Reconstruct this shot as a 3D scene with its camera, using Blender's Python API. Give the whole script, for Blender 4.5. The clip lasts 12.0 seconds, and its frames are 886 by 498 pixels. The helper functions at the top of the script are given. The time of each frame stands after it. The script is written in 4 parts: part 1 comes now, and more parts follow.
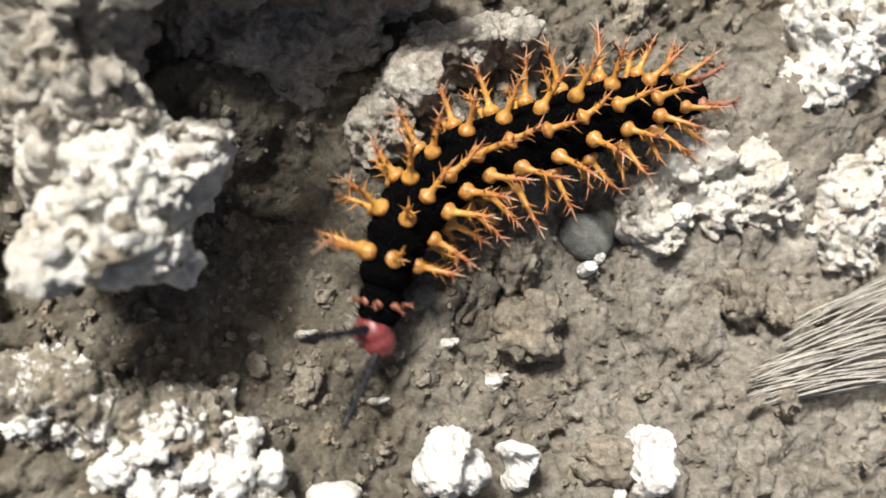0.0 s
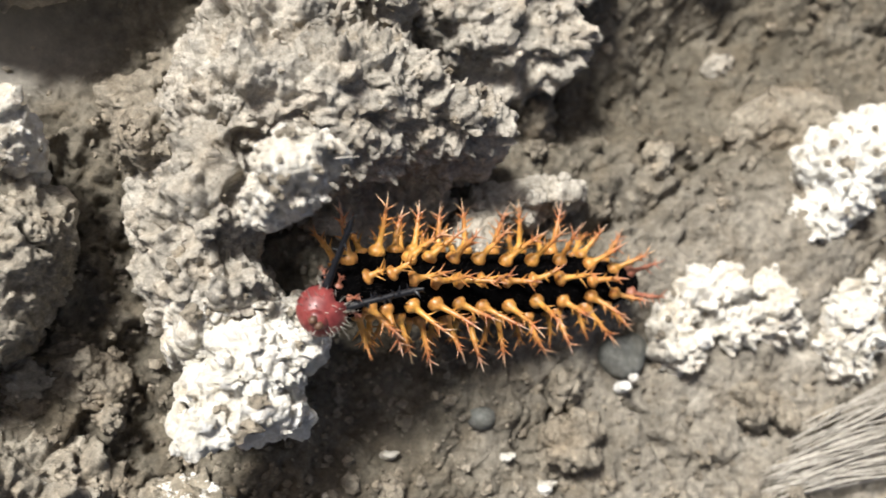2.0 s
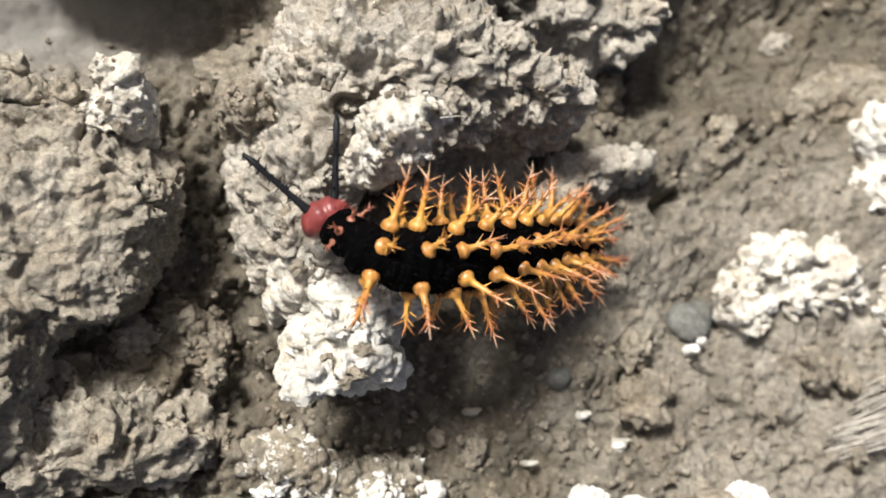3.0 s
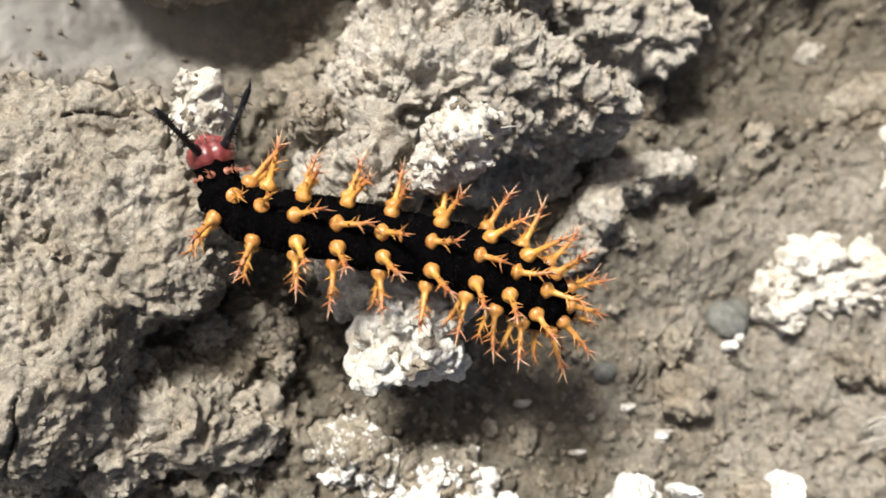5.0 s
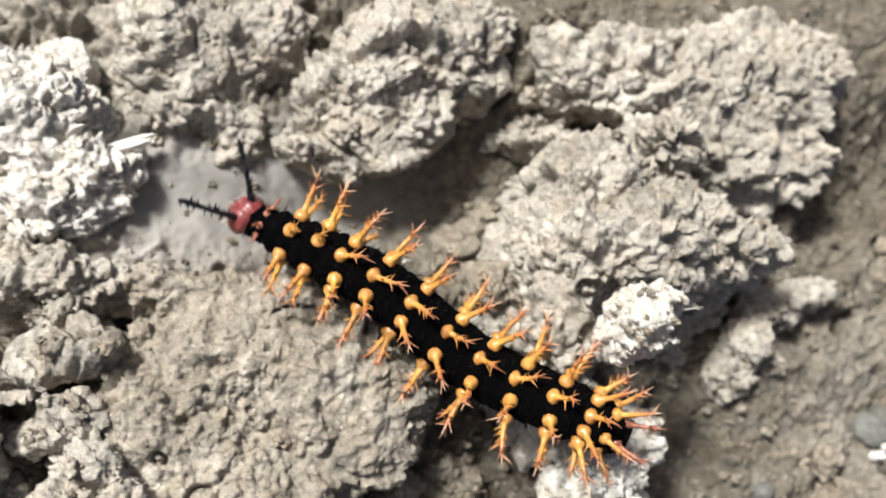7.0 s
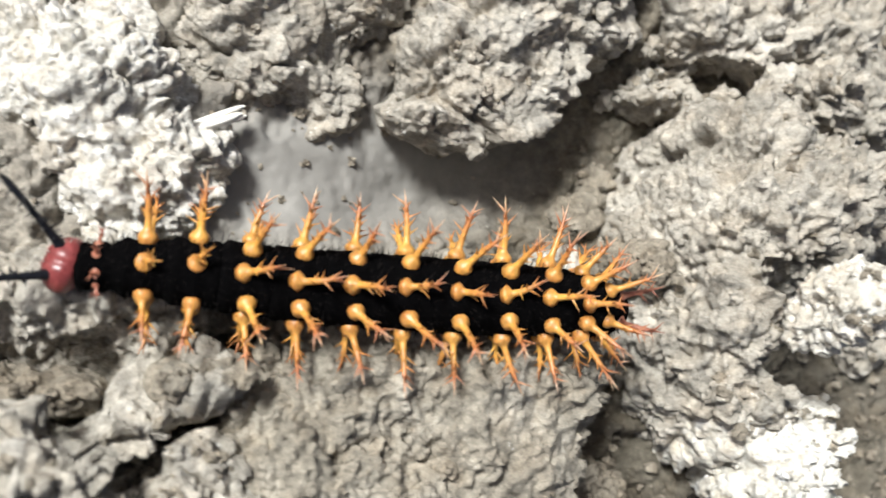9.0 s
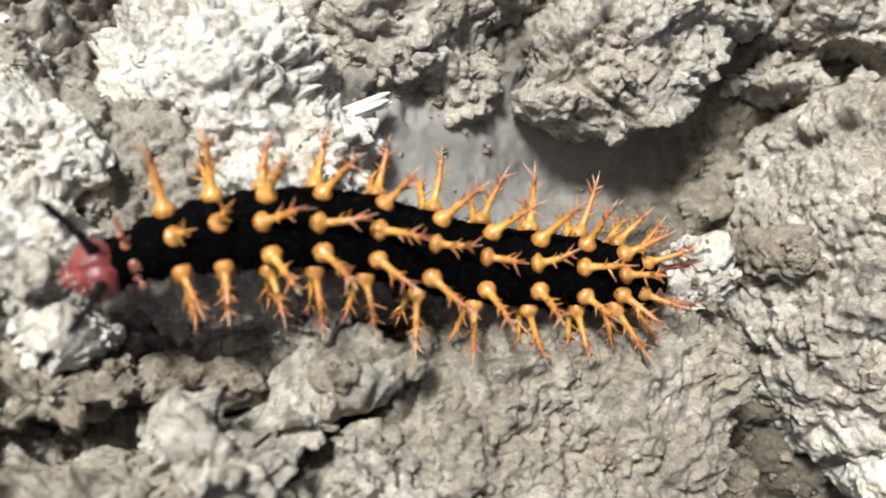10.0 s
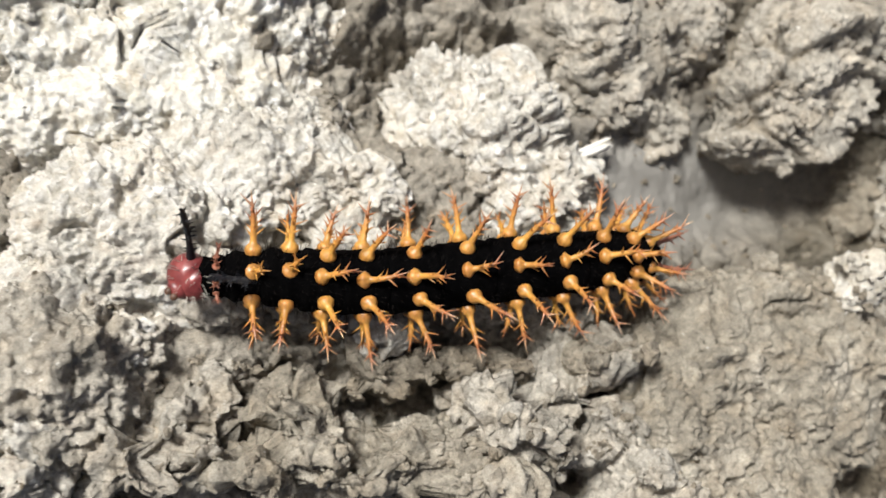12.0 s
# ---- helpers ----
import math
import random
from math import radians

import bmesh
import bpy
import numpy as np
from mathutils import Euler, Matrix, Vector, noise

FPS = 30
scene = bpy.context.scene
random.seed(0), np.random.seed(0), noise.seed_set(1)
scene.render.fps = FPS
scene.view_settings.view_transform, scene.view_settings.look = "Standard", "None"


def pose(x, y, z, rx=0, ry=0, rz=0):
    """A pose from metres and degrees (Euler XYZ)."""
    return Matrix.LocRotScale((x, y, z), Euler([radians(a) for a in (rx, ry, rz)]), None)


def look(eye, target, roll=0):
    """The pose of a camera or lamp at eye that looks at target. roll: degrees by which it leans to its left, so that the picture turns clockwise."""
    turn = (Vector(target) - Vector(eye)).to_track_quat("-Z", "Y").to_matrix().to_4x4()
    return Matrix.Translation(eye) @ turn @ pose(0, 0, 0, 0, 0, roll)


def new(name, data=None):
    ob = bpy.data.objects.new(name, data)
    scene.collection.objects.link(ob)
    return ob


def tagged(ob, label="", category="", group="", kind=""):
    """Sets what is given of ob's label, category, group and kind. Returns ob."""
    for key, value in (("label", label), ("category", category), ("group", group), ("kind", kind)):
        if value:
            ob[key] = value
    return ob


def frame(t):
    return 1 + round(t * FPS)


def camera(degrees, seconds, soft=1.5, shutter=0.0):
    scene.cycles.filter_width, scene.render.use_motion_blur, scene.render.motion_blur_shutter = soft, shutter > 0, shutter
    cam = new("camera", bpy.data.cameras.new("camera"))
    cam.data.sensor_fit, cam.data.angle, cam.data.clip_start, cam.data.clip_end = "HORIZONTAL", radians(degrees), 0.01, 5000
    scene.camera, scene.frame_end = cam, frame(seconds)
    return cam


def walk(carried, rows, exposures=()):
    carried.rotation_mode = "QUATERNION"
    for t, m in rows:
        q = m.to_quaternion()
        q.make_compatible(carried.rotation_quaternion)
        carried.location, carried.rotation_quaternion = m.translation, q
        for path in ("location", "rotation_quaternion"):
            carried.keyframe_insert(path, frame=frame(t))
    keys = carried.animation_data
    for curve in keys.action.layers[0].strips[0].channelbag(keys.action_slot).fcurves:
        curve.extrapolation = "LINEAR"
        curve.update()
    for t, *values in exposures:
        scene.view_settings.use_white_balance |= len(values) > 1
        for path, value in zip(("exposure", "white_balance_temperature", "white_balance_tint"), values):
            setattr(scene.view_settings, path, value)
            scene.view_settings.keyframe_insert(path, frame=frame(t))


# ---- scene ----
cam = camera(46.24, 12.0, soft=1.6, shutter=0.3)
cam.data.dof.use_dof = True
cam.data.dof.focus_distance = 0.081
cam.data.dof.aperture_fstop = 36.0
# seconds, eye in metres, turn in degrees
PATH = [
    (0, -0.00093, -0.02470, 0.06832, 9.83, -19.97, -3.14),
    (0.5, 0.00009, -0.02546, 0.07289, 9.55, -19.18, -2.67),
    (1, -0.00574, -0.02048, 0.07406, 9.37, -19.19, -2.59),
    (1.5, -0.00552, -0.01513, 0.07759, 9.02, -18.85, -2.74),
    (2, -0.00891, -0.01391, 0.08375, 9.16, -18.41, -3.31),
    (2.5, -0.01216, -0.01776, 0.08322, 9.38, -17.75, -3.41),
    (3, -0.01579, -0.01780, 0.08559, 9.41, -17.39, -3.30),
    (3.5, -0.01911, -0.01506, 0.09037, 9.59, -16.59, -3.72),
    (3.7, -0.02189, -0.01558, 0.09201, 9.41, -16.23, -3.45),
    (5.3, -0.02014, -0.01888, 0.09017, 9.63, -15.98, -3.09),
    (5.5, -0.02088, -0.01846, 0.09059, 9.70, -15.85, -3.09),
    (6, -0.02875, -0.01239, 0.09540, 9.88, -15.13, -4.11),
    (6.5, -0.03327, -0.00825, 0.09697, 10.27, -14.04, -5.46),
    (7, -0.03385, -0.00395, 0.09652, 10.37, -13.32, -6.26),
    (7.2, -0.03517, -0.00275, 0.09709, 10.17, -12.97, -6.25),
    (8.8, -0.05134, 0.00374, 0.07616, 7.47, -21.41, -9.46),
    (9, -0.05352, 0.00563, 0.07575, 8.10, -21.32, -10.53),
    (9.2, -0.05820, 0.00651, 0.07318, 8.19, -21.79, -10.96),
    (9.3, -0.06001, 0.00661, 0.07300, 8.22, -20.91, -10.94),
    (9.5, -0.05994, 0.00612, 0.07145, 8.20, -20.89, -11.05),
    (10, -0.06310, 0.00732, 0.07078, 7.78, -20.87, -10.94),
    (10.5, -0.07034, 0.00766, 0.07264, 7.28, -20.49, -10.78),
    (11, -0.07652, 0.00702, 0.07274, 7.59, -20.08, -10.78),
    (11.5, -0.08127, 0.00928, 0.07754, 7.36, -19.63, -10.73),
    (12, -0.08537, 0.01120, 0.08535, 6.89, -18.44, -10.48),
]
EXPOSURES = [(0.0, 0.48, 6450, 10), (1.0, 0.36, 6450, 10), (2.0, 0.59, 6450, 10), (3.0, 0.56, 6500, 10), (3.7, 0.66, 6500, 10), (5.5, 0.66, 6550, 10), (6.5, 0.68, 6400, 10),
             (7.2, 0.68, 6300, 10), (9.0, 0.58, 6150, 8), (9.5, 0.46, 6150, 8), (10.5, 0.52, 6200, 8), (11.5, 0.42, 6100, 8), (12.0, 0.25, 6400, 9)]
walk(cam, [(t, pose(x, y, z, rx, ry, rz)) for t, x, y, z, rx, ry, rz in PATH], EXPOSURES)

# ---- sky and sun ----
SUN_FROM = Vector((-0.50, 0.46, 0.88)).normalized()
world = bpy.data.worlds.new("world")
scene.world = world
world.use_nodes = True
wn = world.node_tree.nodes
sky = wn.new("ShaderNodeTexSky")
sky.sky_type = "NISHITA"
sky.sun_disc = False
sky.air_density, sky.dust_density, sky.ozone_density = 0.7, 6.0, 0.0
sky.sun_elevation = math.asin(SUN_FROM.z)
sky.sun_rotation = math.atan2(SUN_FROM.x, SUN_FROM.y)
world.node_tree.links.new(sky.outputs["Color"], wn["Background"].inputs["Color"])
wn["Background"].inputs["Strength"].default_value = 0.06
sun_data = bpy.data.lights.new("sun", "SUN")
sun_data.energy = 4.8
sun_data.angle = radians(11.0)
sun_data.color = (1.0, 0.98, 0.935)
sun = new("sun", sun_data)
sun.matrix_world = look(SUN_FROM * 2.0, (0, 0, 0))


# ---- materials ----
class Mat:
    """A node material with short ways to add nodes."""

    def __init__(self, name):
        self.m = bpy.data.materials.new(name)
        self.m.use_nodes = True
        self.t = self.m.node_tree
        self.b = self.t.nodes["Principled BSDF"]

    def node(self, kind, **values):
        n = self.t.nodes.new(kind)
        for k, v in values.items():
            n.inputs[k.replace("_", " ")].default_value = v
        return n

    def link(self, a, b):
        self.t.links.new(a, b)

    def noise(self, coords, scale, detail=4.0, rough=0.6):
        n = self.node("ShaderNodeTexNoise", Scale=scale, Detail=detail, Roughness=rough)
        self.link(coords, n.inputs["Vector"])
        return n.outputs["Fac"]

    def ramp(self, fac, stops):
        r = self.t.nodes.new("ShaderNodeValToRGB")
        for e, (p, c) in zip(r.color_ramp.elements, (stops[0], stops[-1])):
            e.position, e.color = p, (*c, 1)
        for p, c in stops[1:-1]:
            r.color_ramp.elements.new(p).color = (*c, 1)
        self.link(fac, r.inputs["Fac"])
        return r.outputs["Color"]

    def mix(self, fac, a, b, blend="MIX"):
        m = self.t.nodes.new("ShaderNodeMix")
        m.data_type, m.blend_type = "RGBA", blend
        for key, v in ((0, fac), (6, a), (7, b)):
            if isinstance(v, (int, float)):
                m.inputs[key].default_value = v
            elif isinstance(v, tuple):
                m.inputs[key].default_value = (*v, 1)
            else:
                self.link(v, m.inputs[key])
        return m.outputs[2]

    def bump(self, heights, strength=0.6, soft=None):
        """soft: where it is 1, the surface is smooth."""
        before = None
        for h, distance in heights:
            n = self.node("ShaderNodeBump", Strength=strength, Distance=distance)
            self.link(h, n.inputs["Height"])
            if soft:
                less = self.node("ShaderNodeMapRange", To_Min=strength, To_Max=strength * 0.12)
                self.link(soft, less.inputs["Value"])
                self.link(less.outputs[0], n.inputs["Strength"])
            if before:
                self.link(before, n.inputs["Normal"])
            before = n.outputs["Normal"]
        self.link(before, self.b.inputs["Normal"])

    def done(self, color, rough, **others):
        if isinstance(color, tuple):
            self.b.inputs["Base Color"].default_value = (*color, 1)
        else:
            self.link(color, self.b.inputs["Base Color"])
        self.b.inputs["Roughness"].default_value = rough
        for k, v in others.items():
            self.b.inputs[k.replace("_", " ")].default_value = v
        return self.m


def earth(name, dark, mid, light, speck, speck_at, grain=0.00012, dry=None):
    """Dry earth: broad stains, grains with pit shade in the colour and pale specks, with fine relief."""
    m = Mat(name)
    p = m.t.nodes.new("ShaderNodeNewGeometry").outputs["Position"]
    broad = m.noise(p, 130, 6, 0.66)
    fine = m.noise(p, 950, 8, 0.7)
    dust = m.noise(p, 5200, 4, 0.7)
    c = m.ramp(broad, [(0.30, dark), (0.52, mid), (0.72, light)])
    if dry:  # dry is only a paler palette: slope beyond and near flat, not the low floor
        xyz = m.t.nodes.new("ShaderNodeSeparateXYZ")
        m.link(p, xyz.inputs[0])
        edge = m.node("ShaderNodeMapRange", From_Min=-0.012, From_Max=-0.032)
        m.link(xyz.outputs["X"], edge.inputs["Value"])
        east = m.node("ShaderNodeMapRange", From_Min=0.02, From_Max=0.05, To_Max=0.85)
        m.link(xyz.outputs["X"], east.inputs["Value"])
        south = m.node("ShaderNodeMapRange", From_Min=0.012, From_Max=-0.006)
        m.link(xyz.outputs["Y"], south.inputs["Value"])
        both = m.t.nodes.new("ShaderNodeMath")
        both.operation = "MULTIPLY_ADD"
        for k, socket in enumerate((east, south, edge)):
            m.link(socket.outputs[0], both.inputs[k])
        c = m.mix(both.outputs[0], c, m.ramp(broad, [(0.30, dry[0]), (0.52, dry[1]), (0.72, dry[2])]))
        spot = m.node("ShaderNodeMapping", Location=(0.029, -0.020, 0), Scale=(1, 1, 1))
        m.link(p, spot.inputs["Vector"])
        oval = m.node("ShaderNodeVectorMath")
        oval.operation = "MULTIPLY"
        m.link(spot.outputs[0], oval.inputs[0])
        oval.inputs[1].default_value = (56, 130, 0)
        size = m.t.nodes.new("ShaderNodeVectorMath")
        size.operation = "LENGTH"
        m.link(oval.outputs[0], size.inputs[0])
        powder = m.node("ShaderNodeMapRange", From_Min=1.4, From_Max=0.5)
        m.link(size.outputs["Value"], powder.inputs["Value"])
        away = m.t.nodes.new("ShaderNodeVectorMath")
        away.operation = "LENGTH"
        m.link(p, away.inputs[0])
        far = m.node("ShaderNodeMapRange", From_Min=0.09, From_Max=0.16)
        m.link(away.outputs["Value"], far.inputs["Value"])
        c = m.mix(far.outputs[0], c, m.ramp(m.noise(p, 6, 8, 0.7), [(0.30, dry[0]), (0.52, dry[1]), (0.72, dry[2])]))
    tan = m.noise(p, 330, 4, 0.6)
    c = m.mix(m.ramp(tan, [(0.45, (0, 0, 0)), (0.7, (0.3, 0.3, 0.3))]), c, tuple(v * k for v, k in zip(mid, (1.12, 0.96, 0.78))))
    # fine and dust also drive the bump: overlays paint shade into its pits
    c = m.mix(0.55, c, m.ramp(fine, [(0.30, (0.16, 0.155, 0.15)), (0.5, (0.5, 0.49, 0.48)), (0.70, (0.92, 0.91, 0.89))]), "OVERLAY")
    spots = m.noise(p, 620, 6, 0.74)
    c = m.mix(m.ramp(spots, [(speck_at, (0, 0, 0)), (speck_at + 0.05, (1, 1, 1))]), c, speck)
    c = m.mix(0.30, c, m.ramp(dust, [(0.35, (0.25, 0.25, 0.25)), (0.65, (0.76, 0.76, 0.76))]), "OVERLAY")
    if dry:  # fine grey dust gathered in the hollow
        c = m.mix(powder.outputs[0], c, m.ramp(broad, [(0.3, (0.20, 0.191, 0.174)), (0.7, (0.27, 0.259, 0.238))]))
    cell = m.node("ShaderNodeTexVoronoi", Scale=1500.0)
    m.link(p, cell.inputs["Vector"])
    m.bump([(fine, grain * 7), (cell.outputs["Distance"], grain * -2.5), (dust, grain * 0.7)], 0.75, powder.outputs[0] if dry else None)
    return m.done(c, 1.0, Specular_IOR_Level=0.04)


SOIL = earth("dry_mud", (0.17, 0.148, 0.116), (0.275, 0.246, 0.198), (0.39, 0.357, 0.295), (0.58, 0.55, 0.48), 0.66)
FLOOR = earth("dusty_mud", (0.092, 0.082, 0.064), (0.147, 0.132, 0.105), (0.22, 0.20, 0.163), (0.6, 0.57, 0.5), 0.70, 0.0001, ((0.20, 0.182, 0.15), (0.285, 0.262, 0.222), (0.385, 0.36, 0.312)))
SPECKLED = earth("speckled_mud", (0.18, 0.16, 0.125), (0.30, 0.27, 0.215), (0.43, 0.40, 0.34), (0.86, 0.84, 0.78), 0.535)
PALE = earth("pale_mud", (0.48, 0.452, 0.392), (0.62, 0.592, 0.528), (0.74, 0.716, 0.655), (0.8, 0.78, 0.73), 0.60)
CRUST = earth("white_crust", (0.50, 0.478, 0.42), (0.68, 0.66, 0.598), (0.82, 0.806, 0.755), (0.92, 0.91, 0.87), 0.56)
# Paler copy of the slope's mud, with strong sunlight put into the colour
BRIGHT = earth("sunlit_mud", (0.44, 0.422, 0.378), (0.6, 0.578, 0.525), (0.76, 0.738, 0.685), (0.88, 0.865, 0.82), 0.60)
TAN = earth("tan_mud", (0.21, 0.19, 0.154), (0.32, 0.293, 0.242), (0.45, 0.417, 0.355), (0.70, 0.675, 0.61), 0.66)
LIGHT = earth("light_mud", (0.27, 0.25, 0.212), (0.41, 0.384, 0.333), (0.56, 0.532, 0.473), (0.78, 0.755, 0.69), 0.64)
CHALK = earth("chalk", (0.74, 0.72, 0.66), (0.84, 0.82, 0.77), (0.90, 0.89, 0.85), (0.66, 0.64, 0.58), 0.70)
PEBBLE = earth("grey_stone", (0.10, 0.104, 0.098), (0.145, 0.15, 0.14), (0.20, 0.20, 0.185), (0.3, 0.3, 0.28), 0.68, 0.00004)


def velvet_black():
    m = Mat("black_skin")
    p = m.t.nodes.new("ShaderNodeTexCoord").outputs["Object"]
    fine = m.noise(p, 2600, 4, 0.7)
    c = m.ramp(fine, [(0.35, (0.0007, 0.0007, 0.0008)), (0.7, (0.0022, 0.002, 0.0021))])
    m.bump([(fine, 0.00012)], 0.8)
    return m.done(c, 0.95, Specular_IOR_Level=0.02)


def horny(name, low, high, rough, scale=900, coat=0.0, spec=0.5):
    m = Mat(name)
    p = m.t.nodes.new("ShaderNodeTexCoord").outputs["Object"]
    fine = m.noise(p, scale, 4, 0.6)
    m.bump([(fine, 0.00006)], 0.5)
    return m.done(m.ramp(fine, [(0.3, low), (0.7, high)]), rough, Coat_Weight=coat, Coat_Roughness=0.15, Specular_IOR_Level=spec)


def spine_amber():
    """Amber at the swollen foot, redder up the shaft, pale at the very tip."""
    m = Mat("spine_amber")
    co = m.t.nodes.new("ShaderNodeTexCoord").outputs["Object"]
    xyz = m.t.nodes.new("ShaderNodeSeparateXYZ")
    m.link(co, xyz.inputs[0])
    scale = m.node("ShaderNodeMapRange", From_Max=0.0045)
    m.link(xyz.outputs["Z"], scale.inputs["Value"])
    wave = m.noise(co, 1800, 3)
    c = m.ramp(scale.outputs[0], [(0.0, (0.36, 0.165, 0.040)), (0.10, (0.46, 0.235, 0.062)), (0.22, (0.50, 0.265, 0.060)), (0.45, (0.45, 0.215, 0.055)), (0.75, (0.31, 0.118, 0.050)), (1.0, (0.52, 0.37, 0.27))])
    c = m.mix(0.6, c, m.ramp(wave, [(0.3, (0.26, 0.23, 0.2)), (0.7, (0.74, 0.72, 0.68))]), "OVERLAY")
    r = m.t.nodes.new("ShaderNodeObjectInfo").outputs["Random"]
    c = m.mix(0.55, c, m.ramp(r, [(0.0, (0.40, 0.34, 0.32)), (0.5, (0.52, 0.50, 0.46)), (1.0, (0.60, 0.62, 0.50))]), "OVERLAY")
    m.bump([(wave, 0.00012)], 0.6)
    return m.done(c, 0.38, Subsurface_Weight=0.15, Subsurface_Scale=0.0006, Subsurface_Radius=(1.0, 0.5, 0.2))


SKIN = velvet_black()
AMBER = spine_amber()
ROSE = horny("rosy_spine", (0.20, 0.055, 0.033), (0.34, 0.15, 0.085), 0.45)
HEAD_RED = horny("head_red", (0.10, 0.014, 0.015), (0.25, 0.052, 0.047), 0.42, 1100, 0.12)
# Black with a faint blue put into the colour for reflected sky
HORN_BLACK = horny("horn_black", (0.004, 0.0042, 0.0055), (0.009, 0.0095, 0.013), 0.5, 1500, 0.05, 0.3)
LEG_BROWN = horny("leg_brown", (0.05, 0.025, 0.015), (0.14, 0.07, 0.04), 0.5)
HAIR = horny("fine_hair", (0.004, 0.0035, 0.0035), (0.015, 0.012, 0.011), 0.8, 900, 0.0, 0.08)
STRAW = horny("bleached_straw", (0.28, 0.26, 0.22), (0.47, 0.44, 0.39), 0.75, 1400, 0.0, 0.2)
STICK = horny("bleached_wood", (0.66, 0.63, 0.56), (0.84, 0.82, 0.77), 0.8, 1200, 0.0, 0.2)


# ---- relief: noise on arrays of points, in centimetres ----
CM = 0.01
EDGES = np.array([(1, 1, 0), (-1, 1, 0), (1, -1, 0), (-1, -1, 0), (1, 0, 1), (-1, 0, 1), (1, 0, -1), (-1, 0, -1),
                  (0, 1, 1), (0, -1, 1), (0, 1, -1), (0, -1, -1)], np.float32)


def scramble(cell, seed):
    c = cell.astype(np.int64)
    h = (c[:, 0] * 374761393 + c[:, 1] * 668265263 + c[:, 2] * 2147483629 + seed * 1274126177) & 0xFFFFFFFF
    h = ((h ^ (h >> 13)) * 1274126177) & 0xFFFFFFFF
    return h ^ (h >> 16)


def perlin(p, seed=0):
    cell = np.floor(p)
    f = (p - cell).astype(np.float32)
    w = f * f * f * (f * (f * 6 - 15) + 10)
    total = np.zeros(len(p), np.float32)
    for corner in np.ndindex(2, 2, 2):
        c = np.array(corner, np.float32)
        g = EDGES[scramble(cell + c, seed) % 12]
        weight = np.prod(np.where(c > 0, w, 1 - w), axis=1)
        total += weight * ((f - c) * g).sum(1)
    return total


def fbm(p, octaves=4, seed=0, ridged=False):
    total, amp = np.zeros(len(p), np.float32), 1.0
    for k in range(octaves):
        n = perlin(p * (2.03**k), seed + 17 * k)
        total += amp * ((0.35 - np.abs(n)) * 1.6 if ridged else n)
        amp *= 0.5
    return total


def grains(p, seed=0):
    """Rounded grains side by side: 1 on a grain's top, 0 between grains."""
    base = np.floor(p - 0.5)
    best = np.full(len(p), 9.0, np.float32)
    for corner in np.ndindex(2, 2, 2):
        cell = base + np.array(corner)
        h = scramble(cell, seed)
        at = cell + 0.2 + 0.6 * np.stack([(h & 255) / 255.0, ((h >> 8) & 255) / 255.0, ((h >> 16) & 255) / 255.0], 1)
        np.minimum(best, ((p - at) ** 2).sum(1), out=best)
    return np.sqrt(np.clip(1 - best * 1.5, 0, 1))


def cracks(p, width, seed=0):
    """1 in thin wandering cracks, 0 away from them."""
    q = p + 0.35 * np.stack([perlin(p * 2.3, seed + 5), perlin(p * 2.3, seed + 6), perlin(p * 2.3, seed + 7)], 1)
    line = np.abs(perlin(q, seed)) + 0.5 * np.clip(perlin(p * 0.9, seed + 9) + 0.12, 0, 1)
    return np.clip(1 - line / width, 0, 1) ** 0.7


def lumps(p, octaves=3, seed=0):
    """Rounded lumps with sharp creases between them."""
    total, amp = np.zeros(len(p), np.float32), 1.0
    for k in range(octaves):
        total += amp * (np.abs(perlin(p * (2.07**k), seed + 13 * k)) * 2.2 - 0.45)
        amp *= 0.52
    return total


def facets(p, seed=0):
    """Angular chips: each small cell a tilted plane of its own, with slightly worn edges."""
    p = p + 0.25 * np.stack([perlin(p * 1.7, seed + 1), perlin(p * 1.7, seed + 2), perlin(p * 1.7, seed + 3)], 1)
    base = np.floor(p - 0.5)
    total, out = np.full(len(p), 1e-12, np.float32), np.zeros(len(p), np.float32)
    for corner in np.ndindex(2, 2, 2):
        cell = base + np.array(corner)
        h = scramble(cell, seed)
        r = np.stack([(h & 255) / 255.0, ((h >> 8) & 255) / 255.0, ((h >> 16) & 255) / 255.0], 1)
        off = p - (cell + 0.1 + 0.8 * r)
        w = np.exp(-42.0 * (off**2).sum(1))
        out += w * ((off * (r[:, [1, 2, 0]] * 2 - 1)).sum(1) + 0.5 * (r[:, 0] - 0.5))
        total += w
    return out / total


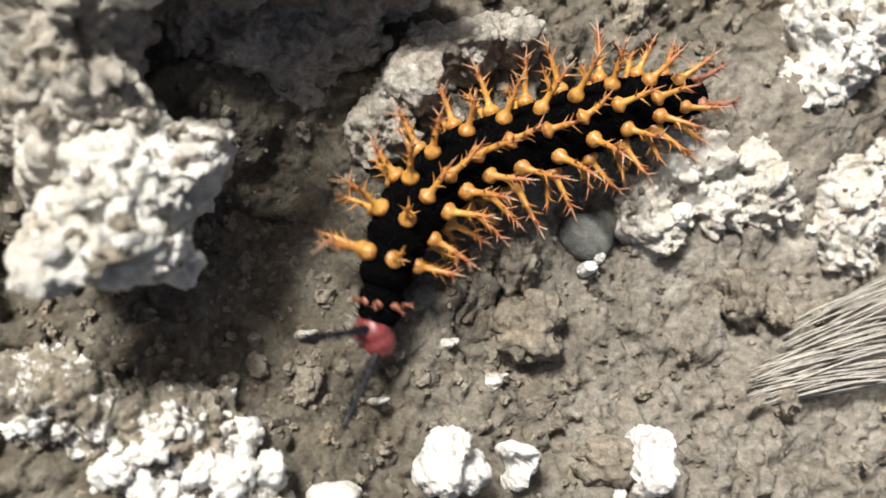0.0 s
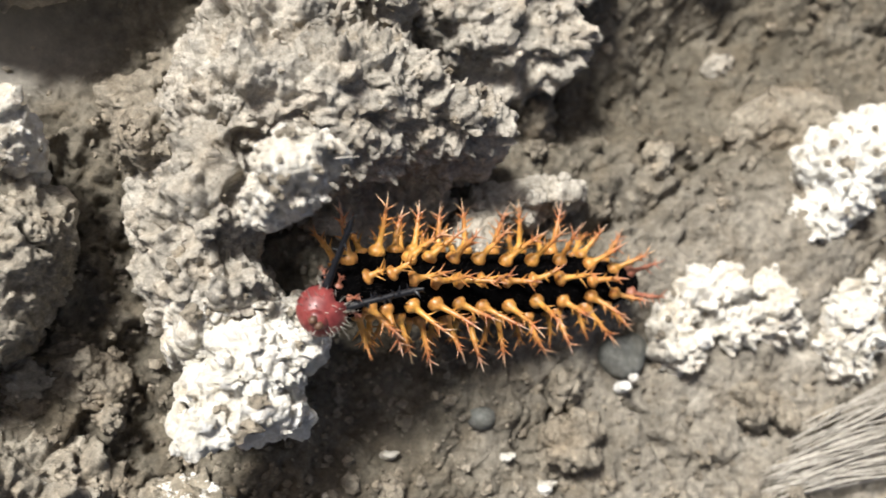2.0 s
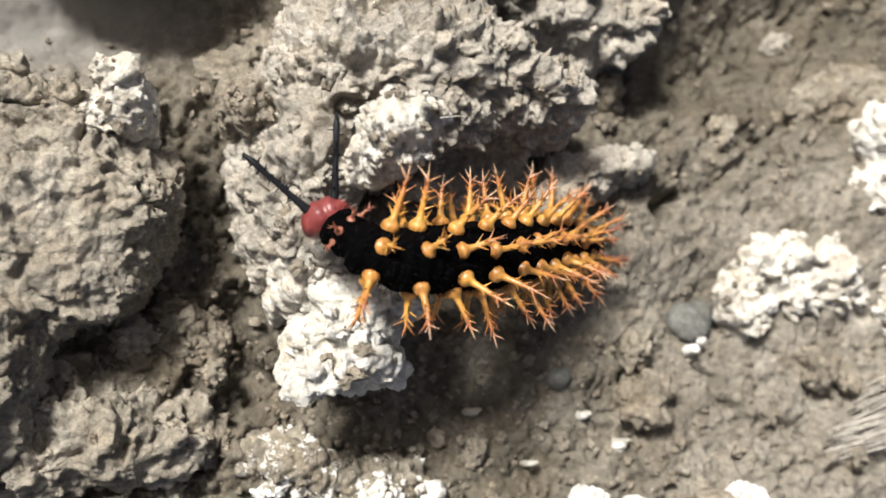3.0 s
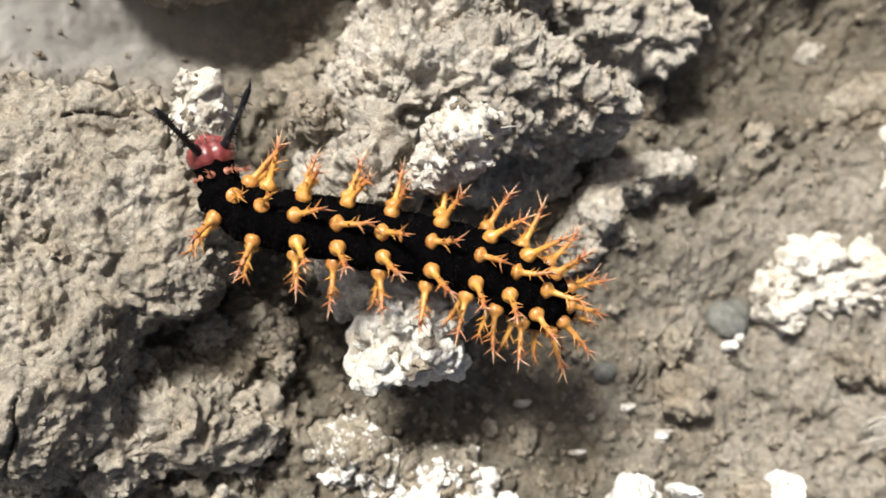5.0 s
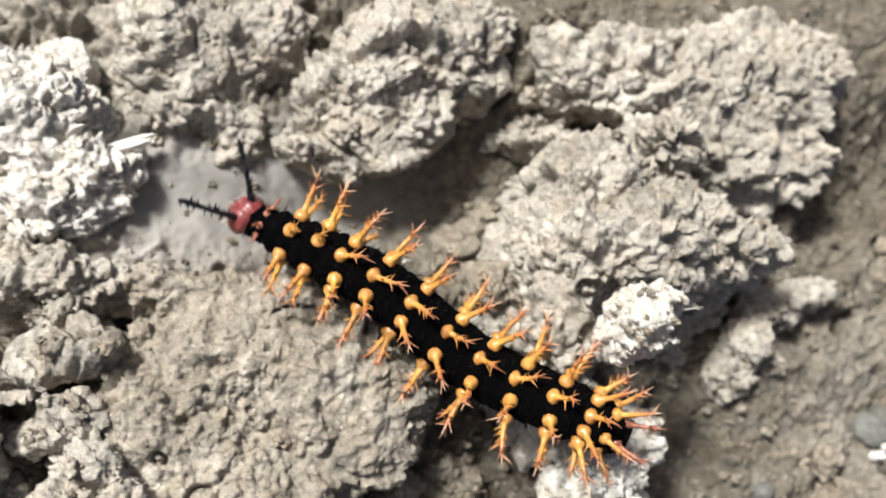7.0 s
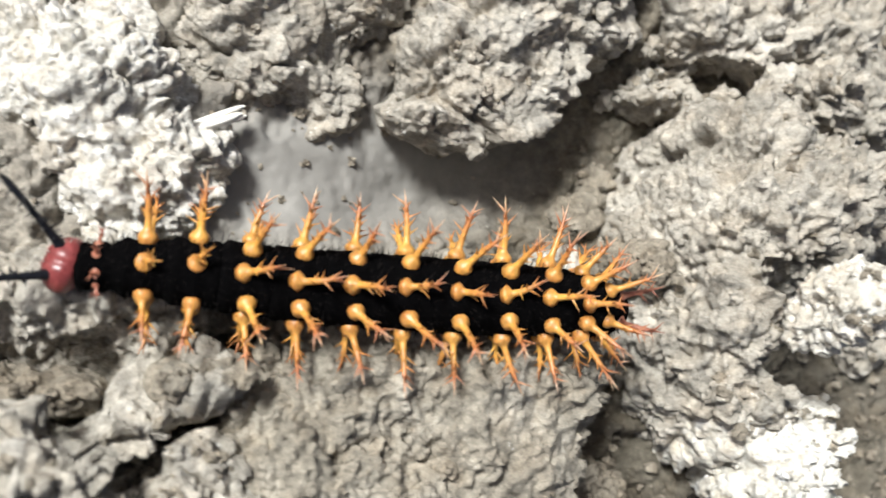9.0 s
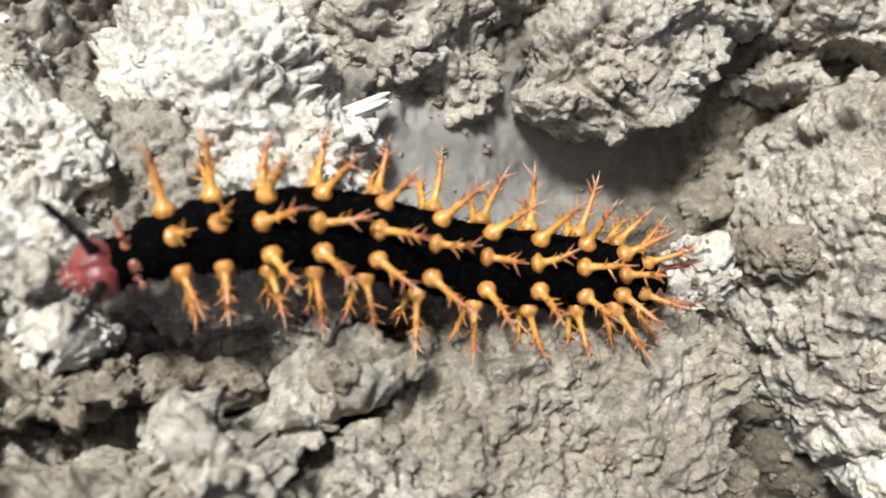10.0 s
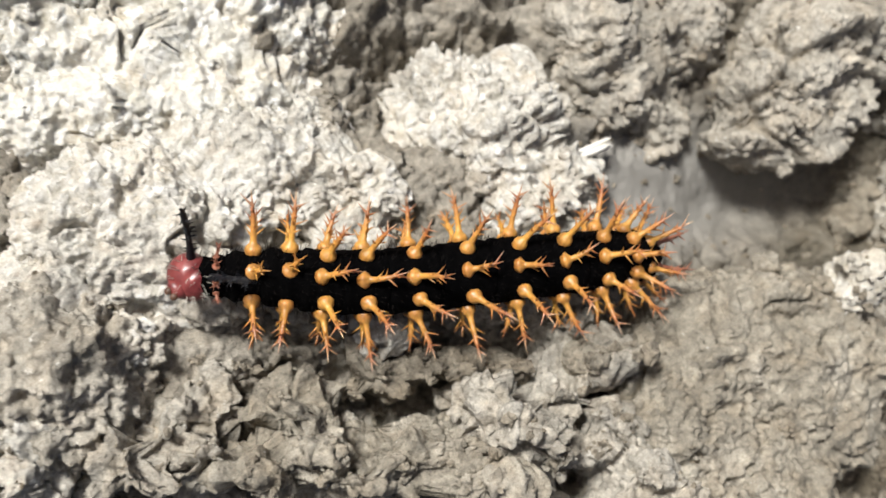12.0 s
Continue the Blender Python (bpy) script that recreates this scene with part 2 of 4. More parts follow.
def relief(p, style, size, seed, calm):
    """Height over a clod's smooth skin: broken faces, crumbly patches between smoother ones, grains."""
    s = min(1.0, size / 0.6)
    bits = calm * np.clip(0.8 + 1.5 * perlin(p * 1.1, seed + 31) + 0.8 * perlin(p * 3.1, seed + 32), 0.3, 1.25)
    grit = bits * (0.05 * lumps(p * 7, 2, seed + 9) + 0.04 * grains(p * 9, seed + 4) + 0.045 * facets(p * 13, seed + 5) + 0.028 * grains(p * 23, seed + 6)) - 0.03
    pits = calm * (np.clip(perlin(p * 3.4, seed + 33) - 0.3, 0, 1) * 0.4 + np.clip(perlin(p * 8.0, seed + 34) - 0.3, 0, 1) * 0.15)
    if style == "crumbly":
        out = 0.17 * fbm(p * 1.3, 3, seed) + 0.12 * facets(p * 2.3, seed + 3) + 0.09 * calm * facets(p * 5.5, seed + 8) + grit * 1.15 - pits
    elif style == "popcorn":
        out = 0.14 * fbm(p * 1.8, 3, seed) + 0.07 * facets(p * 1.9, seed + 2) + 0.09 * facets(p * 3.6, seed + 3) + 0.045 * grains(p * 7, seed + 14) + 0.058 * facets(p * 11, seed + 9) + 0.03 * grains(p * 15, seed + 15) + 0.028 * facets(p * 21, seed + 16) - 0.06 - pits * 0.7
        s = min(1.0, size / 0.42)
    elif style == "smooth":
        out = 0.12 * fbm(p * 1.0, 3, seed) + 0.12 * facets(p * 0.9, seed + 3) + 0.09 * calm * facets(p * 2.3, seed + 4) + 0.05 * calm * facets(p * 5.5, seed + 8) + grit * 0.8 - 0.5 * pits - 0.2 * cracks(p * 1.0, 0.035, seed + 2)
    elif style == "broken":
        out = 0.15 * fbm(p * 1.1, 4, seed) + 0.24 * facets(p * 1.0, seed + 1) + 0.11 * calm * facets(p * 2.8, seed + 2) + 0.05 * calm * facets(p * 7, seed + 3) + 0.75 * grit - 0.35 * pits - 0.08 * cracks(p * 1.2, 0.03, seed + 6)
    elif style == "rocky":
        out = 0.14 * fbm(p * 1.2, 4, seed) + 0.34 * facets(p * 1.3, seed + 1) + 0.20 * calm * facets(p * 3.1, seed + 2) + 0.10 * calm * facets(p * 7, seed + 3) + 0.7 * grit - 0.5 * pits - 0.12 * cracks(p * 1.3, 0.035, seed + 6)
    else:
        out = 0.06 * fbm(p * 3, 2, seed) + 0.012 * grains(p * 14, seed + 5)
    return s * out


# ---- mesh helpers ----
def mesh_object(name, verts, faces, material, parent=None, smooth=True):
    """An object from arrays of points (metres) and of triangles or quads."""
    me = bpy.data.meshes.new(name)
    verts, faces = np.asarray(verts, np.float32), np.asarray(faces, np.int32)
    k = faces.shape[1]
    me.vertices.add(len(verts))
    me.vertices.foreach_set("co", verts.ravel())
    me.loops.add(faces.size)
    me.loops.foreach_set("vertex_index", faces.ravel())
    me.polygons.add(len(faces))
    me.polygons.foreach_set("loop_start", np.arange(0, faces.size, k, dtype=np.int32))
    me.polygons.foreach_set("use_smooth", np.full(len(faces), smooth))
    me.update(calc_edges=True)
    me.materials.append(material)
    ob = new(name, me)
    ob.parent = parent
    return ob


BALLS = {}


def ball(level):
    """Points and triangles of a unit sphere, from an icosahedron split level times."""
    if level in BALLS:
        return BALLS[level]
    if level == 0:
        bm = bmesh.new()
        bmesh.ops.create_icosphere(bm, subdivisions=1, radius=1.0)
        v = np.array([q.co[:] for q in bm.verts], np.float64)
        f = np.array([[q.index for q in face.verts] for face in bm.faces])
        bm.free()
    else:
        v, f = ball(level - 1)
        pairs = np.sort(np.concatenate([f[:, [0, 1]], f[:, [1, 2]], f[:, [2, 0]]]), axis=1)
        unique, back = np.unique(pairs, axis=0, return_inverse=True)
        back = back.reshape(-1)
        middle = v[unique].mean(1)
        middle /= np.linalg.norm(middle, axis=1)[:, None]
        a, b, c = (back[i * len(f):(i + 1) * len(f)] + len(v) for i in range(3))
        f = np.concatenate([np.stack(q, 1) for q in ((f[:, 0], a, c), (f[:, 1], b, a), (f[:, 2], c, b), (a, b, c))])
        v = np.concatenate([v, middle])
    BALLS[level] = (v, f)
    return BALLS[level]


NODULES = []


def stud(parent, p, n, count, biggest, seed, material):
    """Larger crumbs baked on to a clod's upper side, each a part of it."""
    rnd = np.random.RandomState(seed)
    if not NODULES:
        for k in range(6):
            u, f = ball(2)
            q = u * rnd.uniform(0.75, 1.2, 3) * (1 + 0.3 * lumps(u * 1.1 + k * 7.0, 2, k) + 0.5 * facets(u * 1.3 + k * 5.0, k))[:, None]
            made = mesh_object("crumb", q * CM, f, SOIL)
            NODULES.append(made.data)
            bpy.data.objects.remove(made)
    top = np.flatnonzero(n[:, 2] > 0.1)
    for k in rnd.choice(top, count):
        r = 0.03 + (biggest - 0.03) * rnd.rand() ** 2
        ob = new("crumb", NODULES[rnd.randint(6)])
        ob.parent = parent
        turn = Euler(rnd.uniform(0, 6.28, 3)).to_matrix().to_4x4()
        ob.matrix_basis = Matrix.Translation(Vector(p[k] + n[k] * r * 0.25) * CM) @ turn @ Matrix.Diagonal((r, r, r, 1))
        ob.material_slots[0].link = "OBJECT"
        ob.material_slots[0].material = material


PERCHES = []  # points and upward looks of clod tops, for the loose crumbs


def skin_of(solid, low, step):
    """Points and quads of the skin of a solid, given as a value (1 and more: inside) on a lattice."""
    inside = solid >= 1
    shape = np.array(solid.shape)
    value = np.log(np.maximum(solid, 1e-12))
    count = sum(inside[i:shape[0] - 1 + i, j:shape[1] - 1 + j, k:shape[2] - 1 + k].astype(np.int8) for i, j, k in np.ndindex(2, 2, 2))
    cells = np.argwhere((count > 0) & (count < 8))
    number = np.full(shape - 1, -1, np.int64)
    number[tuple(cells.T)] = np.arange(len(cells))
    total, hits = np.zeros((len(cells), 3)), np.zeros(len(cells))
    for axis in range(3):
        along = np.eye(3, dtype=int)[axis]
        for side in np.ndindex(2, 2):
            off = np.insert(np.array(side), axis, 0)
            a, b = value[tuple((cells + off).T)], value[tuple((cells + off + along).T)]
            cut = (a >= 0) != (b >= 0)
            s = np.where(cut, a / np.where(cut, a - b, 1), 0)
            total += np.where(cut[:, None], cells + off + s[:, None] * along, 0)
            hits += cut
    faces = []
    for axis in range(3):
        u, w = (axis + 1) % 3, (axis + 2) % 3
        along, du, dw = np.eye(3, dtype=int)[[axis, u, w]]
        first = np.take(inside, range(shape[axis] - 1), axis)
        change = np.argwhere(first != np.take(inside, range(1, shape[axis]), axis))
        quad = np.stack([number[tuple((change - p).T)] for p in (du + dw, dw, 0 * du, du)], 1)
        quad[~first[tuple(change.T)]] = quad[~first[tuple(change.T)]][:, ::-1]
        faces.append(quad)
    return low + total / hits[:, None] * step, np.concatenate(faces)


CHISEL = {"rocky": 0.85, "smooth": 0.25}  # how flat the broken faces are


def clod(name, label, material, style, step, lobes):
    """A lump of earth: rounded lobes (x, y, z, half sizes, turn; centimetres and degrees) grown together and roughened."""
    seed = len(bpy.data.objects) * 7 + 11
    spec = np.array(lobes, np.float32)
    weights = spec[:, 3] * spec[:, 4]
    steep = {"smooth": 3.2, "rocky": 2.8, "broken": 2.8}.get(style, 2)  # flat-topped clods have steeper sides
    centre = (spec[:, :3] * weights[:, None]).sum(0) / weights.sum()
    reach = spec[:, 3:6].copy()
    reach[:, :2] = spec[:, 3:5].max(1)[:, None]
    low, high = (spec[:, :3] - reach * 1.4).min(0) - 3 * step, (spec[:, :3] + reach * 1.4).max(0) + 3 * step
    xs, ys, zs = (np.arange(low[k], high[k], step) for k in range(3))
    solid = np.zeros((len(xs), len(ys), len(zs)), np.float32)
    for x, y, z, a, b, c, turn in spec:
        co, si = math.cos(math.radians(turn)), math.sin(math.radians(turn))
        dx, dy = np.meshgrid(xs - x, ys - y, indexing="ij")
        flat = ((dx * co + dy * si) / a) ** 2 + ((dy * co - dx * si) / b) ** 2
        solid += np.exp(-2.7 * (flat - 1))[:, :, None].astype(np.float32) * np.exp(-2.7 * np.abs((zs - z) / c) ** steep).astype(np.float32)
    p, f = skin_of(solid, low, step)
    n = np.zeros_like(p)
    mine, best, shaped = np.zeros(len(p), int), np.full(len(p), 9e9), p.copy()
    for k, (x, y, z, a, b, c, turn) in enumerate(spec):
        co, si = math.cos(math.radians(turn)), math.sin(math.radians(turn))
        d = p - (x, y, z)
        q = np.stack([(d[:, 0] * co + d[:, 1] * si) / a, (d[:, 1] * co - d[:, 0] * si) / b, d[:, 2] / c], 1)
        g = np.stack([q[:, 0] / a, q[:, 1] / b, steep / 2 * np.abs(q[:, 2]) ** (steep - 1) * np.sign(q[:, 2]) / c], 1) * np.exp(np.clip(-2.7 * (q[:, 0] ** 2 + q[:, 1] ** 2 + np.abs(q[:, 2]) ** steep - 1), -40, 6))[:, None]
        n += np.stack([g[:, 0] * co - g[:, 1] * si, g[:, 1] * co + g[:, 0] * si, g[:, 2]], 1)
        far = (q**2).sum(1)
        near = far < best
        best, mine = np.where(near, far, best), np.where(near, k, mine)
        cut = q.copy()
        rnd = np.random.RandomState(seed + 31 * k)
        for _ in range(11):  # broken faces across each lobe
            face = rnd.randn(3) * (1, 1, 0.8) + (0, 0, 0.35)
            face /= np.linalg.norm(face)
            cut -= np.clip(cut @ face - rnd.uniform(0.55, 0.86), 0, 0.5)[:, None] * face * CHISEL.get(style, 0.0) * (len(spec) < 6)
        cut *= (a, b, c)
        turned = np.stack([cut[:, 0] * co - cut[:, 1] * si, cut[:, 1] * co + cut[:, 0] * si, cut[:, 2]], 1) + (x, y, z)
        shaped = np.where((mine == k)[:, None], turned, shaped)
    n /= np.linalg.norm(n, axis=1)[:, None] + 1e-9
    size = float(np.sqrt(weights.sum() / np.pi)) * 1.6
    p = shaped
    lift = n + (0, 0, 0.35)
    lift /= np.linalg.norm(lift, axis=1)[:, None] + 1e-9
    p = p + lift * relief(p.astype(np.float64), style, size, seed, 0.65 + 0.35 * np.clip(n[:, 2] * 1.7, 0, 1))[:, None]
    base = p.min(0) * (0, 0, 1) + centre * (1, 1, 0)
    ob = mesh_object(name, (p - base) * CM, f, material)
    ob.location = base * CM
    up = n[:, 2] > 0.45
    if size > 0.3 and style != "pebble":
        stud(ob, p - base, n, int((4 if style == "smooth" else 9) + 5 * size), min(0.13, 0.07 * size + 0.03), seed, material)
    PERCHES.append((p[up], n[up]))
    if "clod" in name or "lump" in name:
        return tagged(ob, label, "mud clod", "clods of the mud bank")
    return tagged(ob, label, "stone", "pebbles on the mud floor")


# ---- the ground ----
HILLS = [  # x, y, half widths, height: the lie of the land round the clods
    (-5.2, -0.9, 1.5, 0.9, 0.45), (-8.2, 0.8, 1.5, 1.0, 0.4), (-5.2, 2.3, 1.6, 0.6, 0.35), (-3.0, -0.4, 1.2, 1.0, 0.3),
    (-5.6, 1.35, 2.3, 0.5, 0.5), (0.8, 3.4, 2.6, 0.8, 0.8), (6.2, 0.1, 1.2, 0.9, 0.35), (0.9, -3.1, 1.4, 0.7, 0.30), (4.2, -3.3, 1.6, 0.6, 0.45),
    (-1.6, 1.7, 1.2, 0.45, -0.40), (0.6, 0.4, 0.9, 0.9, 0.25), (-5.1, 3.3, 0.7, 0.5, -0.6), (4.9, 1.7, 1.0, 0.6, -0.6), (4.2, -0.9, 0.9, 0.6, -0.22), (1.5, -0.95, 0.45, 0.6, -0.45), (3.3, -0.38, 1.6, 0.4, 0.2), (3.4, 1.55, 0.7, 0.45, -0.5), (5.6, 2.4, 0.8, 0.5, -0.5)]
RIFTS = [(4.02, -1.50, 4.22, -1.72, 0.05, 0.22), (4.22, -1.72, 4.36, -1.95, 0.04, 0.18), (4.36, -1.95, 4.52, -2.25, 0.05, 0.2),
         (3.20, -1.35, 3.34, -1.85, 0.05, 0.2), (3.75, 0.05, 4.1, 0.3, 0.16, 0.5), (4.9, 0.7, 5.9, 1.3, 0.06, 0.13), (4.3, 0.2, 4.9, 0.7, 0.05, 0.1)]


def ground_height(x, y, fine=True):
    z = np.full(x.shape, -0.74)
    for hx, hy, wx, wy, h in HILLS:
        z = z + h * np.exp(-((x - hx) / wx) ** 2 - ((y - hy) / wy) ** 2)
    p = np.stack([x, y, 0 * x], 1)
    near = np.exp(-(np.maximum(0, np.hypot(x + 0.5, y) - 12) / 6) ** 2)
    z = z + 0.10 * fbm(p * 0.7, 4, 3)
    if fine:
        rough = 0.42 + 0.6 * np.clip(0.35 + 1.4 * perlin(p * 0.45, 40) + np.clip(-x / 3, 0, 0.6), 0, 1)
        rough = rough * np.where(x > 1.0, 0.72, 1.0)
        dusty = np.clip(1.5 * np.exp(-((x + 2.3) / 2.0) ** 2 - ((y - 1.9) / 0.65) ** 2), 0, 1)
        near = near * (1 - 0.88 * dusty)
        z = z + near * (rough * (0.09 * lumps(p * 2.2, 3, 5) + 0.27 * facets(p * 1.7, 6) + 0.15 * facets(p * 4.2, 7)) + 0.05 * (0.3 + rough) * facets(p * 11, 9) + 0.02 * grains(p * 18, 10) + 0.012 * fbm(p * 14, 2, 12))
        z = z - near * (0.10 * cracks(p * 0.9, 0.03, 21) + 0.05 * cracks(p * 2.0, 0.05, 22))
        wob = 0.11 * np.stack([perlin(p * 5, 31), perlin(p * 5, 32)], 1)
        for x0, y0, x1, y1, w, deep in RIFTS:
            d = np.array((x1 - x0, y1 - y0))
            q = p[:, :2] + wob - (x0, y0)
            s = np.clip(q @ d / (d @ d), 0, 1)
            z = z - deep * np.clip(1 - np.hypot(*(q - s[:, None] * d).T) / w, 0, 1) ** 0.8
    return z


def build_ground():
    far = 8.0 * 1.33 ** np.arange(1, 24)
    xs = np.concatenate([-10 - far[::-1], np.arange(-10, 8.001, 0.030), 8 + far])
    ys = np.concatenate([-4.6 - far[::-1], np.arange(-4.6, 5.4, 0.030), 5.4 + far])
    gx, gy = np.meshgrid(xs, ys)
    z = ground_height(gx.ravel(), gy.ravel())
    v = np.stack([gx.ravel(), gy.ravel(), z], 1) * CM
    i = (np.arange(len(ys) - 1)[:, None] * len(xs) + np.arange(len(xs) - 1)[None]).ravel()
    f = np.stack([i, i + 1, i + len(xs) + 1, i + len(xs)], 1)
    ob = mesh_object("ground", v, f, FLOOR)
    tagged(ob, "dry dusty grey-brown mud ground with fine cracks", "ground", kind="structure")


build_ground()

# ---- clods and stones, from the low floor leftwards up the slope ----
clod("crusted_clod", "white crusted knobbly lump of dried mud", CRUST, "crumbly", 0.0195,
     [(0.24, -0.94, -0.05, 0.33, 0.26, 0.9, -3), (0.61, -0.96, -0.05, 0.25, 0.17, 0.8, 7), (0.14, -1.2, 0.0, 0.33, 0.22, 0.9, -3), (-0.13, -1.51, 0.4, 0.16, 0.13, 0.32, -3), (0.22, -1.44, 0.42, 0.24, 0.14, 0.38, -3), (0.52, -1.44, 0.32, 0.13, 0.11, 0.3, -28), (0.61, -1.5, 0.3, 0.08, 0.1, 0.26, -28), (0.41, -1.19, 0.0, 0.23, 0.16, 0.8, -3)])
clod("mud_clod", "pale crumbly shoulder of mud behind a white crusted lump", PALE, "crumbly", 0.021,
     [(0.76, -0.74, -0.18, 0.25, 0.17, 0.8, -11), (0.35, -0.62, -0.12, 0.25, 0.17, 0.8, -3), (-0.09, -0.57, -0.2, 0.3, 0.25, 0.8, -3), (-0.18, -0.84, -0.2, 0.13, 0.17, 0.7, -3)])
clod("mud_lump", "grey crumbly mud lump on the low floor", LIGHT, "crumbly", 0.021,
     [(2.84, 0.32, -0.7, 0.36, 0.22, 0.6, 17), (2.43, -0.01, -0.8, 0.23, 0.21, 0.6, -3), (2.2, -0.34, -0.9, 0.23, 0.26, 0.6, -3), (2.72, -0.25, -0.85, 0.24, 0.22, 0.5, -3), (3.34, 0.42, -0.75, 0.22, 0.14, 0.5, -3)])
clod("mud_clod", "large crumbly grey mud clod with an overhanging edge", LIGHT, "crumbly", 0.0205,
     [(0.75, 0.94, -0.1, 0.85, 0.62, 1.15, -3), (0.6, 1.68, -0.3, 0.64, 0.43, 1.2, -6), (1.32, 1.98, -0.25, 0.43, 0.33, 1.2, -6), (0.19, 1.05, -0.4, 0.57, 0.53, 1.3, -6), (1.29, 1.14, -0.4, 0.69, 0.54, 1.4, -6), (2.01, 0.84, -0.3, 0.44, 0.28, 1, -6), (1.88, 0.95, -0.15, 0.6, 0.38, 0.7, -13), (1.12, 0.22, -0.9, 0.61, 0.37, 0.6, -3), (1.87, 0.37, -0.9, 0.43, 0.26, 0.45, -3), (1.64, 0.01, -0.92, 0.3, 0.22, 0.3, -3)])
clod("mud_clod", "light crumbly mud clod with a ragged rim", LIGHT, "crumbly", 0.021,
     [(-0.05, -0.02, -0.4, 0.42, 0.42, 1.2, -3), (0.12, -0.5, -0.5, 0.5, 0.36, 1.2, -3), (-0.1, 0.24, -0.45, 0.46, 0.5, 1.3, -3), (0.15, 0.89, -0.35, 0.58, 0.58, 1.3, -3), (-0.3, -0.36, -0.5, 0.2, 0.32, 1.1, -3)])
clod("mud_lump", "pale knobbly mud lump perched on a larger clod", PALE, "popcorn", 0.021,
     [(0.39, 0.2, 1.3, 0.26, 0.27, 0.5, -3), (0.32, 0.06, 1.2, 0.2, 0.16, 0.4, -3), (0.6, 0.34, 1.35, 0.16, 0.13, 0.35, -3)])
clod("mud_lump", "small grey mud lump beside the large clod", SOIL, "popcorn", 0.0235,
     [(-0.48, 0.77, -0.2, 0.25, 0.24, 0.6, -3), (-0.27, 0.44, -0.3, 0.17, 0.2, 0.5, -3)])
clod("mud_clod", "broad smooth-faced light brown mud clod with cracks", TAN, "smooth", 0.0205,
     [(-2.13, -0.29, -0.64, 0.9, 0.72, 1.1, -23), (-1.49, -0.05, -0.48, 0.44, 0.45, 0.9, -3), (-2.95, -1.07, -0.62, 0.89, 0.70, 1.1, -33), (-3.0, -1.75, -0.52, 0.7, 0.58, 1, -23), (-3, 0.37, -0.66, 0.72, 0.62, 1, -3), (-3.6, -0.35, -0.66, 0.8, 0.9, 1.1, -3), (-2.11, 0.65, -0.45, 0.85, 0.29, 0.8, -17), (-3.29, 0.93, -0.6, 0.68, 0.27, 0.8, -17), (-1.88, 0.19, -0.38, 0.43, 0.31, 0.9, -6)])
clod("mud_clod", "layered grey mud clod at the mouth of the hollow", LIGHT, "rocky", 0.0225,
     [(-4.43, 0.82, -0.54, 0.44, 0.2, 0.7, -6), (-4.37, 0.39, -0.34, 0.42, 0.17, 0.7, -6), (-4.75, 1.1, -0.62, 0.31, 0.22, 0.7, -6)])
clod("mud_clod", "pale blocky mud clod broken along its edge", LIGHT, "rocky", 0.0225,
     [(-4.27, -0.07, -0.12, 0.43, 0.18, 0.7, -1), (-4.66, -0.23, -0.02, 0.28, 0.17, 0.7, -6)])
clod("mud_clod", "pale crumbling mud clod with deep pits", LIGHT, "crumbly", 0.021,
     [(-4.22, -0.52, 0.0, 0.34, 0.23, 0.8, -6), (-4.44, -0.85, 0.08, 0.33, 0.24, 0.8, -6), (-3.96, -0.86, -0.04, 0.28, 0.29, 0.8, -6), (-3.59, -1.06, -0.17, 0.25, 0.21, 0.8, -6)])
# Next three clods: ridge shade is put into their darker mud colours
clod("mud_clod", "pointed grey mud clod standing up", TAN, "rocky", 0.021,
     [(-7.06, 0.57, -0.3, 0.24, 0.22, 0.8, -30), (-6.96, 0.23, -0.28, 0.39, 0.31, 0.9, -10), (-7.34, 0.1, -0.25, 0.32, 0.26, 0.9, -10), (-6.72, -0.07, -0.2, 0.34, 0.22, 0.9, -10)])
clod("mud_clod", "squared grey mud clod beside a dark crack", SOIL, "rocky", 0.021,
     [(-6.25, 0.69, -0.51, 0.41, 0.23, 0.7, -10), (-6.54, 0.56, -0.6, 0.23, 0.2, 0.7, -10), (-5.81, 0.72, -0.47, 0.33, 0.2, 0.7, -10)])
clod("mud_clod", "low crumbling mud clod above a crack", TAN, "rocky", 0.021,
     [(-5.94, 0.05, -0.1, 0.44, 0.23, 0.9, 0), (-6.36, -0.06, -0.1, 0.39, 0.22, 0.9, -10), (-5.69, -0.28, -0.05, 0.35, 0.22, 0.9, -10)])
clod("mud_clod", "flat-topped pale mud clod on the lower slope", LIGHT, "rocky", 0.021,
     [(-5.39, 0.08, 0.05, 0.44, 0.25, 0.9, -25), (-5.45, 0.33, -0.12, 0.36, 0.19, 0.8, -10), (-5.03, -0.29, 0.02, 0.36, 0.25, 0.9, -10), (-4.87, 0.22, -0.1, 0.33, 0.17, 0.7, -10)])
clod("mud_clod", "dark-sided mud block low on the slope", LIGHT, "rocky", 0.021,
     [(-8.07, 0.57, -0.58, 0.47, 0.33, 0.8, 0), (-8.4, 0.35, -0.48, 0.4, 0.3, 0.8, -10), (-7.68, 0.68, -0.58, 0.24, 0.25, 0.7, -10), (-7.75, 0.25, -0.4, 0.3, 0.31, 0.7, -10), (-8.22, 0.9, -0.68, 0.39, 0.2, 0.7, -10)])
